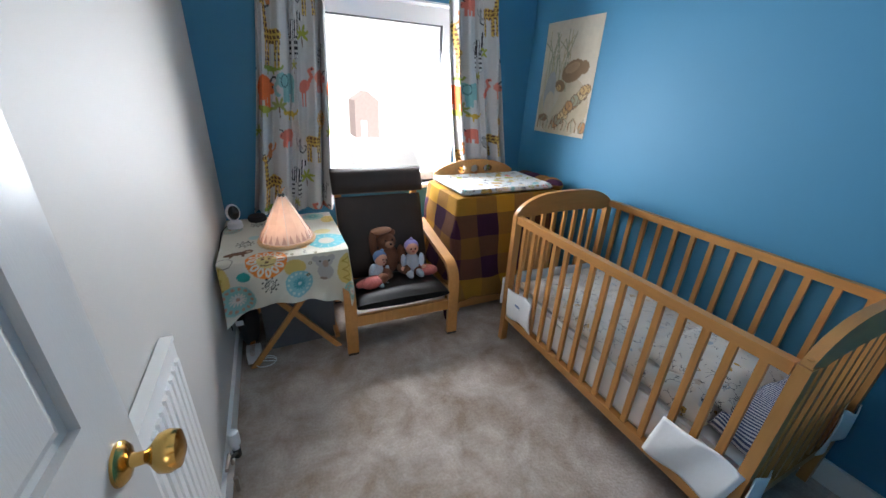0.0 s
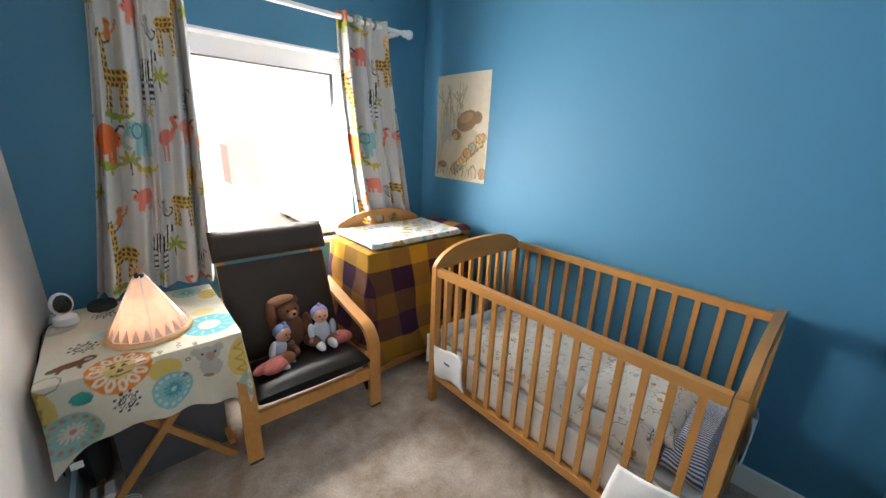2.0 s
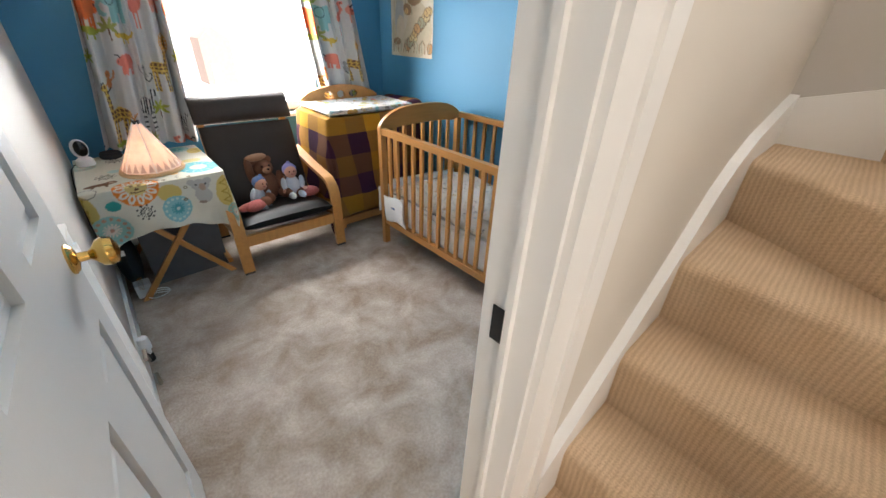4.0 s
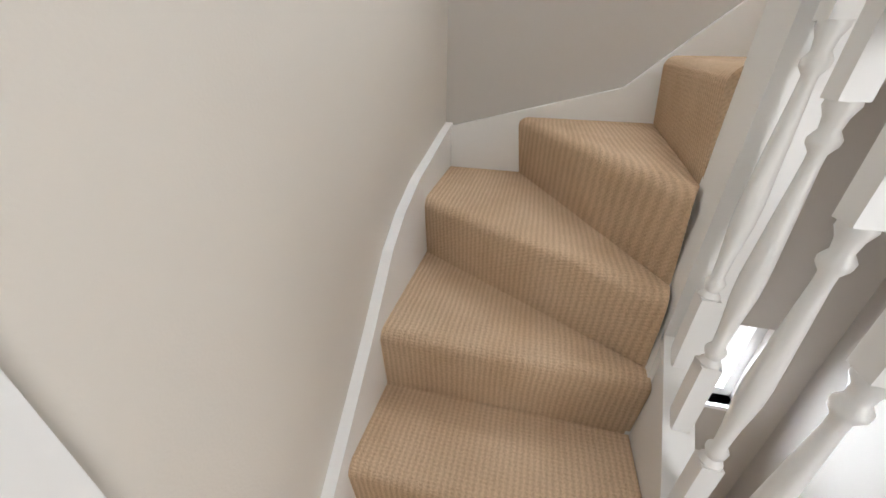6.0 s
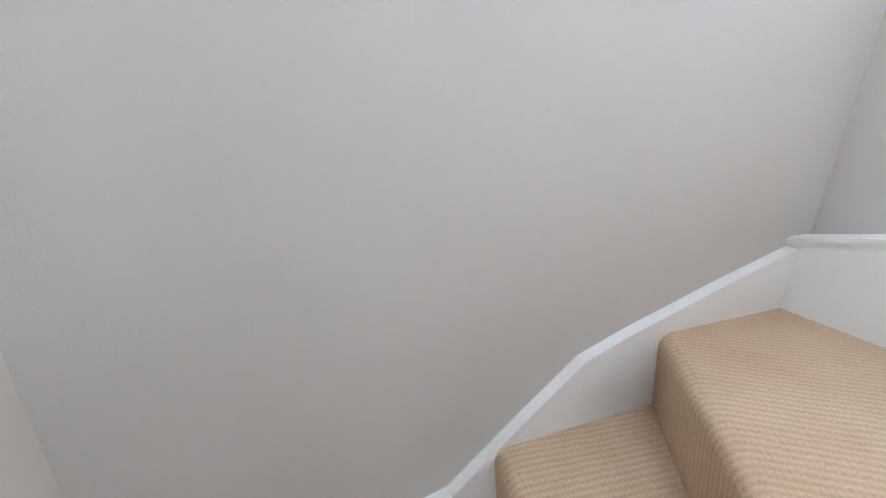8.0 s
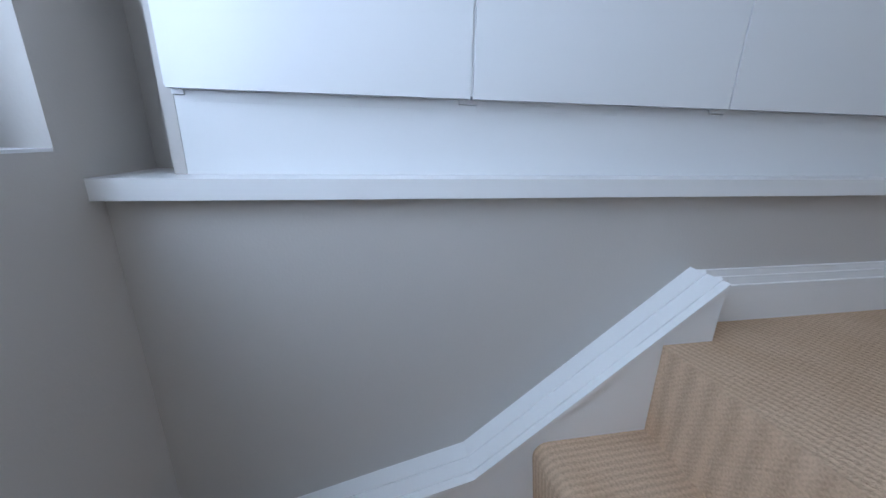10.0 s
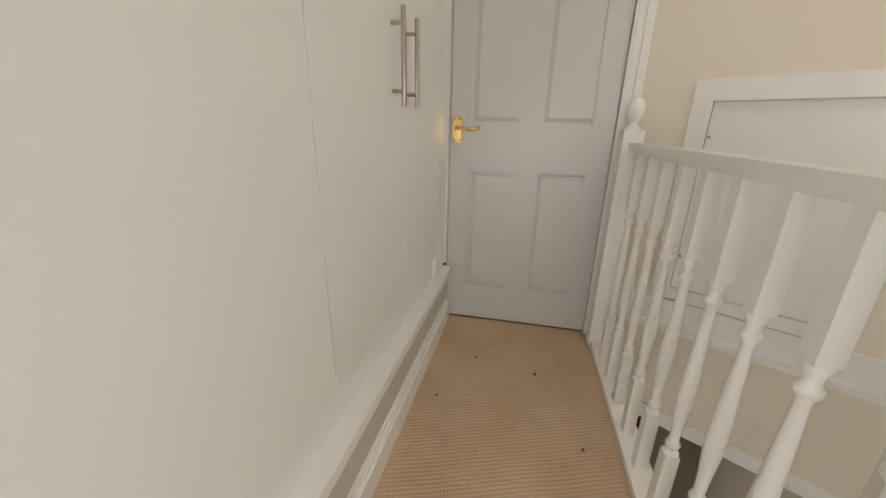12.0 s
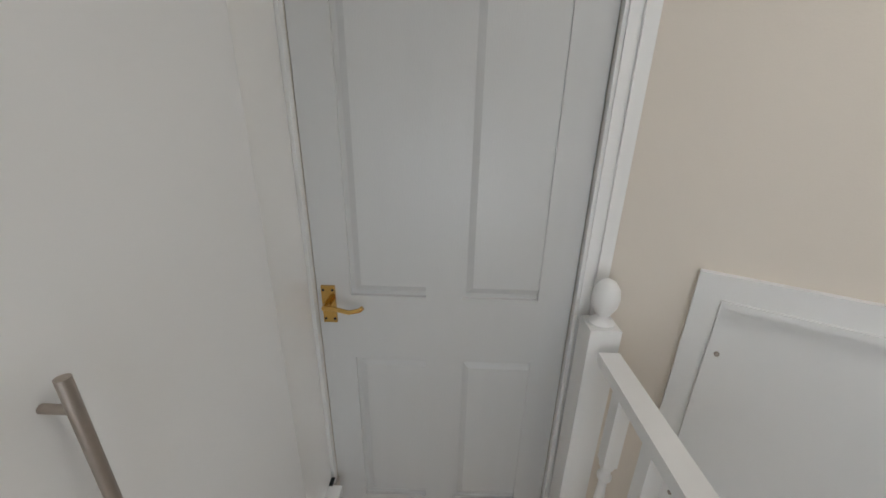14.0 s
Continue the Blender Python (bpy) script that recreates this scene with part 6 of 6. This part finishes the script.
# ---------- radiator, door, skirting ----------
rad = thing("radiator", "white ridged panel radiator on the white wall", "radiator")
ry0, ry1, rz0, rz1 = 0.36, 1.06, 0.17, 0.80
bm = boxes((0.388, 0.408, ry0, ry1, rz0, rz1))
part("panel", bm, GLOSS, rad, bevel=0.008, smooth=True)
for i in range(21):
    y = ry0 + 0.03 + (ry1 - ry0 - 0.06) * i / 20
    part("ridge", boxes((0.407, 0.416, y - 0.009, y + 0.009, rz0 + 0.04, rz1 - 0.04)), GLOSS, rad, bevel=0.004)
part("top_grille", boxes((0.384, 0.411, ry0, ry1, rz1, rz1 + 0.012)), GLOSS, rad, bevel=0.003)
for y in (ry0 + 0.12, ry1 - 0.12):
    part("bracket", boxes((XL, 0.388, y - 0.02, y + 0.02, rz0 + 0.05, rz1 - 0.05)), GLOSS, rad)
bm = bmesh.new()
tube(bm, [(0.415, 1.22, 0.0), (0.415, 1.22, 0.07)], 0.008, 10)
tube(bm, [(0.415, 1.15, 0.20), (0.415, 1.22, 0.19), (0.415, 1.24, 0.12)], 0.007, 10)
part("pipe", bm, CHROME, rad, "copper and chrome tail pipe", smooth=True)
bm = bmesh.new()
lathe(bm, [(0.019, 0), (0.021, 0.01), (0.021, 0.045), (0.018, 0.06), (0.006, 0.064)], (0.415, 1.335, 0.11), 16)
lathe(bm, [(0.012, -0.03), (0.012, 0.0)], (0.415, 1.335, 0.11), 12)
part("valve", bm, UPVC, rad, "white thermostatic valve", smooth=True)
bm = bmesh.new()
lathe(bm, [(0.014, 0.0), (0.014, 0.035), (0.012, 0.04)], (0.415, 1.335, 0.045), 12)
tube(bm, [(0.415, 1.335, 0.06), (0.415, 1.20, 0.19)], 0.007, 8)
part("valve_body", bm, DARK, rad, smooth=True)

d1 = panel_door("door_1", 0.68, 1.97, 0.038, [(0.19, 0.76), (0.99, 1.86)], "white four panel door standing open, with a brass knob", DOORPAINT)
d1.matrix_basis = Matrix.Translation((0.386, 0.006, 0.012)) @ pose(0, 0, 0, 0, 0, 88.5)
bm = bmesh.new()
kb = Matrix.Translation((0.618, -0.038, 0.885)) @ pose(0, 0, 0, 90)
lathe(bm, [(0.030, 0), (0.030, 0.004), (0.024, 0.010), (0.010, 0.014), (0.009, 0.030), (0.014, 0.036), (0.027, 0.046), (0.030, 0.058), (0.026, 0.070), (0.010, 0.076)], (0, 0, 0), 22, kb)
part("knob", bm, BRASS, d1, "polished brass door knob", smooth=True)


def skirting(name, *bs):
    return tagged(finish(name, boxes(*bs), GLOSS, 0.004), "white painted baseboard along the nursery wall", "baseboard", kind="structure")


skirting("baseboard_white_wall", (XL, XL + 0.016, 0.02, YW, 0, 0.105))
skirting("baseboard_window_wall", (XL + 0.016, XR - 0.016, YW - 0.016, YW, 0, 0.105))
skirting("baseboard_blue_wall", (XR - 0.016, XR, 0.02, YW, 0, 0.105))
# door lining and architraves of the nursery door
bm = boxes((DX1 - 0.022, DX1 + 0.001, -0.104, 0.006, 0, DH), (DX0 - 0.02, DX0 + 0.003, -0.104, 0.006, 0, DH), (DX0, DX1, -0.104, 0.006, DH - 0.022, DH + 0.001),
           (DX1 - 0.034, DX1 - 0.022, -0.06, -0.048, 0, DH))
tagged(finish("trim_door_1_lining", bm, GLOSS, 0.002), "white painted door lining of the nursery", "trim", kind="structure")
bm = boxes((DX1 - 0.012, DX1 + 0.055, -0.118, -0.100, 0, DH + 0.06), (DX1 + 0.055, DX1 + 0.105, -0.126, -0.100, 0, DH + 0.06), (DX0 - 0.06, DX0 + 0.008, -0.118, -0.1, 0, DH + 0.06), (DX0 + 0.008, DX1 - 0.012, -0.118, -0.1, DH - 0.008, DH + 0.06))
tagged(finish("trim_door_1", bm, GLOSS, 0.004), "white architrave round the nursery doorway", "trim", kind="structure")
tagged(finish("trim_threshold", boxes((DX0, DX1 - 0.02, -0.062, -0.030, -0.001, 0.006)), BRASS, 0.002), "brass carpet threshold strip", "trim", kind="structure")
plate = thing("strike_plate", "small dark metal strike plate in the door lining", "strike plate")
part("plate", boxes((DX1 - 0.0245, DX1 - 0.0222, -0.043, -0.018, 0.86, 0.93)), DARK, plate)

# ---------- outside and the hall below ----------
structure("ground", boxes((-200, 200, -200, 300, -2.9, -2.8)), material("pale_concrete", (0.42, 0.40, 0.37), 0.9, vary=0.15, scale=0.6), "pale concrete ground outside", "ground")
# opaque pale colour imitates bright sky reflected in the panes
PALE_GLASS = material("glass_with_painted_sky", (0.70, 0.72, 0.74), 0.3)
house = thing("house", "pale rendered house across the road with a brick porch", "house")
RENDER_WALL = material("pale_render", (0.86, 0.85, 0.83), 0.9, vary=0.03, scale=1.5)
BRICK_PINK = material("sunlit_brick", (0.50, 0.39, 0.35), 0.9, vary=0.1, scale=8)
part("wall", boxes((-14, 22, 20, 26, -2.8, 7.0)), RENDER_WALL, house)
bm = bmesh.new()
sheet(bm, [(4.6, 18.6, -0.95), (5.75, 18.6, -0.95), (5.75, 18.6, 0.75), (5.2, 18.6, 1.15), (4.6, 18.6, 0.75)], (0, 1.4, 0))
part("porch", bm, BRICK_PINK, house, "sunlit brick porch")
part("porch_base", boxes((4.5, 5.85, 18.5, 20, -2.8, -0.955)), RENDER_WALL, house)
part("porch_door", boxes((4.85, 5.15, 18.57, 18.6, -0.95, -0.15)), PALE_GLASS, house)
bm = bmesh.new()
sheet(bm, [(-14.5, 19.5, 7.0), (22.5, 19.5, 7.0), (22.5, 23, 9.5), (-14.5, 23, 9.5)], (0, 0, 0.15))
part("roof", bm, BRICK_PINK, house)
for x in (-10, -5, 1.5, 11):
    for z in (-1.7, 0.9):
        wdw = part("window", boxes((x - 0.75, x + 0.75, 19.95, 20.0, z, z + 1.2)), UPVC, house)
        part("pane", boxes((x - 0.66, x + 0.66, 19.93, 19.95, z + 0.08, z + 1.12)), PALE_GLASS, wdw)
car = thing("car", "white hatchback parked outside the house", "car")
bm = bmesh.new()
prof = [(-2.0, 0.2), (-2.0, 0.85), (-1.75, 1.0), (-1.1, 1.45), (0.5, 1.48), (1.1, 1.02), (1.95, 0.88), (2.05, 0.2)]
sheet(bm, [(6.9, 17.8 + a, -2.8 + z) for a, z in prof], (1.7, 0, 0))
part("body", bm, GLOSS, car, bevel=0.06)
bm = bmesh.new()
sheet(bm, [(7.05, 16.06, -1.77), (8.35, 16.06, -1.77), (8.25, 16.62, -1.40), (7.15, 16.62, -1.40)], (0, -0.012, 0.012))
part("window", bm, PALE_GLASS, car)
for x in (6.98, 8.32):
    for y in (16.5, 19.1):
        bm = bmesh.new()
        lathe(bm, [(0.31, 0), (0.32, 0.03), (0.32, 0.17), (0.31, 0.2)], (0, 0, 0), 20, Matrix.Translation((x, y, -2.48)) @ pose(0, 0, 0, 0, 90))
        part("wheel", bm, DARK, car)
bm = bmesh.new()
box(bm, -200, 200, 90, 91, -3, 150)
GLOW = bpy.data.materials.new("bright_overcast_sky")
GLOW.use_nodes = True
nt, n, b = nodes_of(GLOW)
b.inputs["Base Color"].default_value = (0, 0, 0, 1)
b.inputs["Emission Color"].default_value, b.inputs["Emission Strength"].default_value = (0.97, 0.98, 1.0, 1), 2.5
structure("backdrop", bm, GLOW, "bright hazy sky beyond the houses", "backdrop")
bm = bmesh.new()
box(bm, 60, 61, -200, 200, -2.8, 150)
structure("backdrop_east", bm, GLOW, "bright hazy sky beyond the stair window", "backdrop")
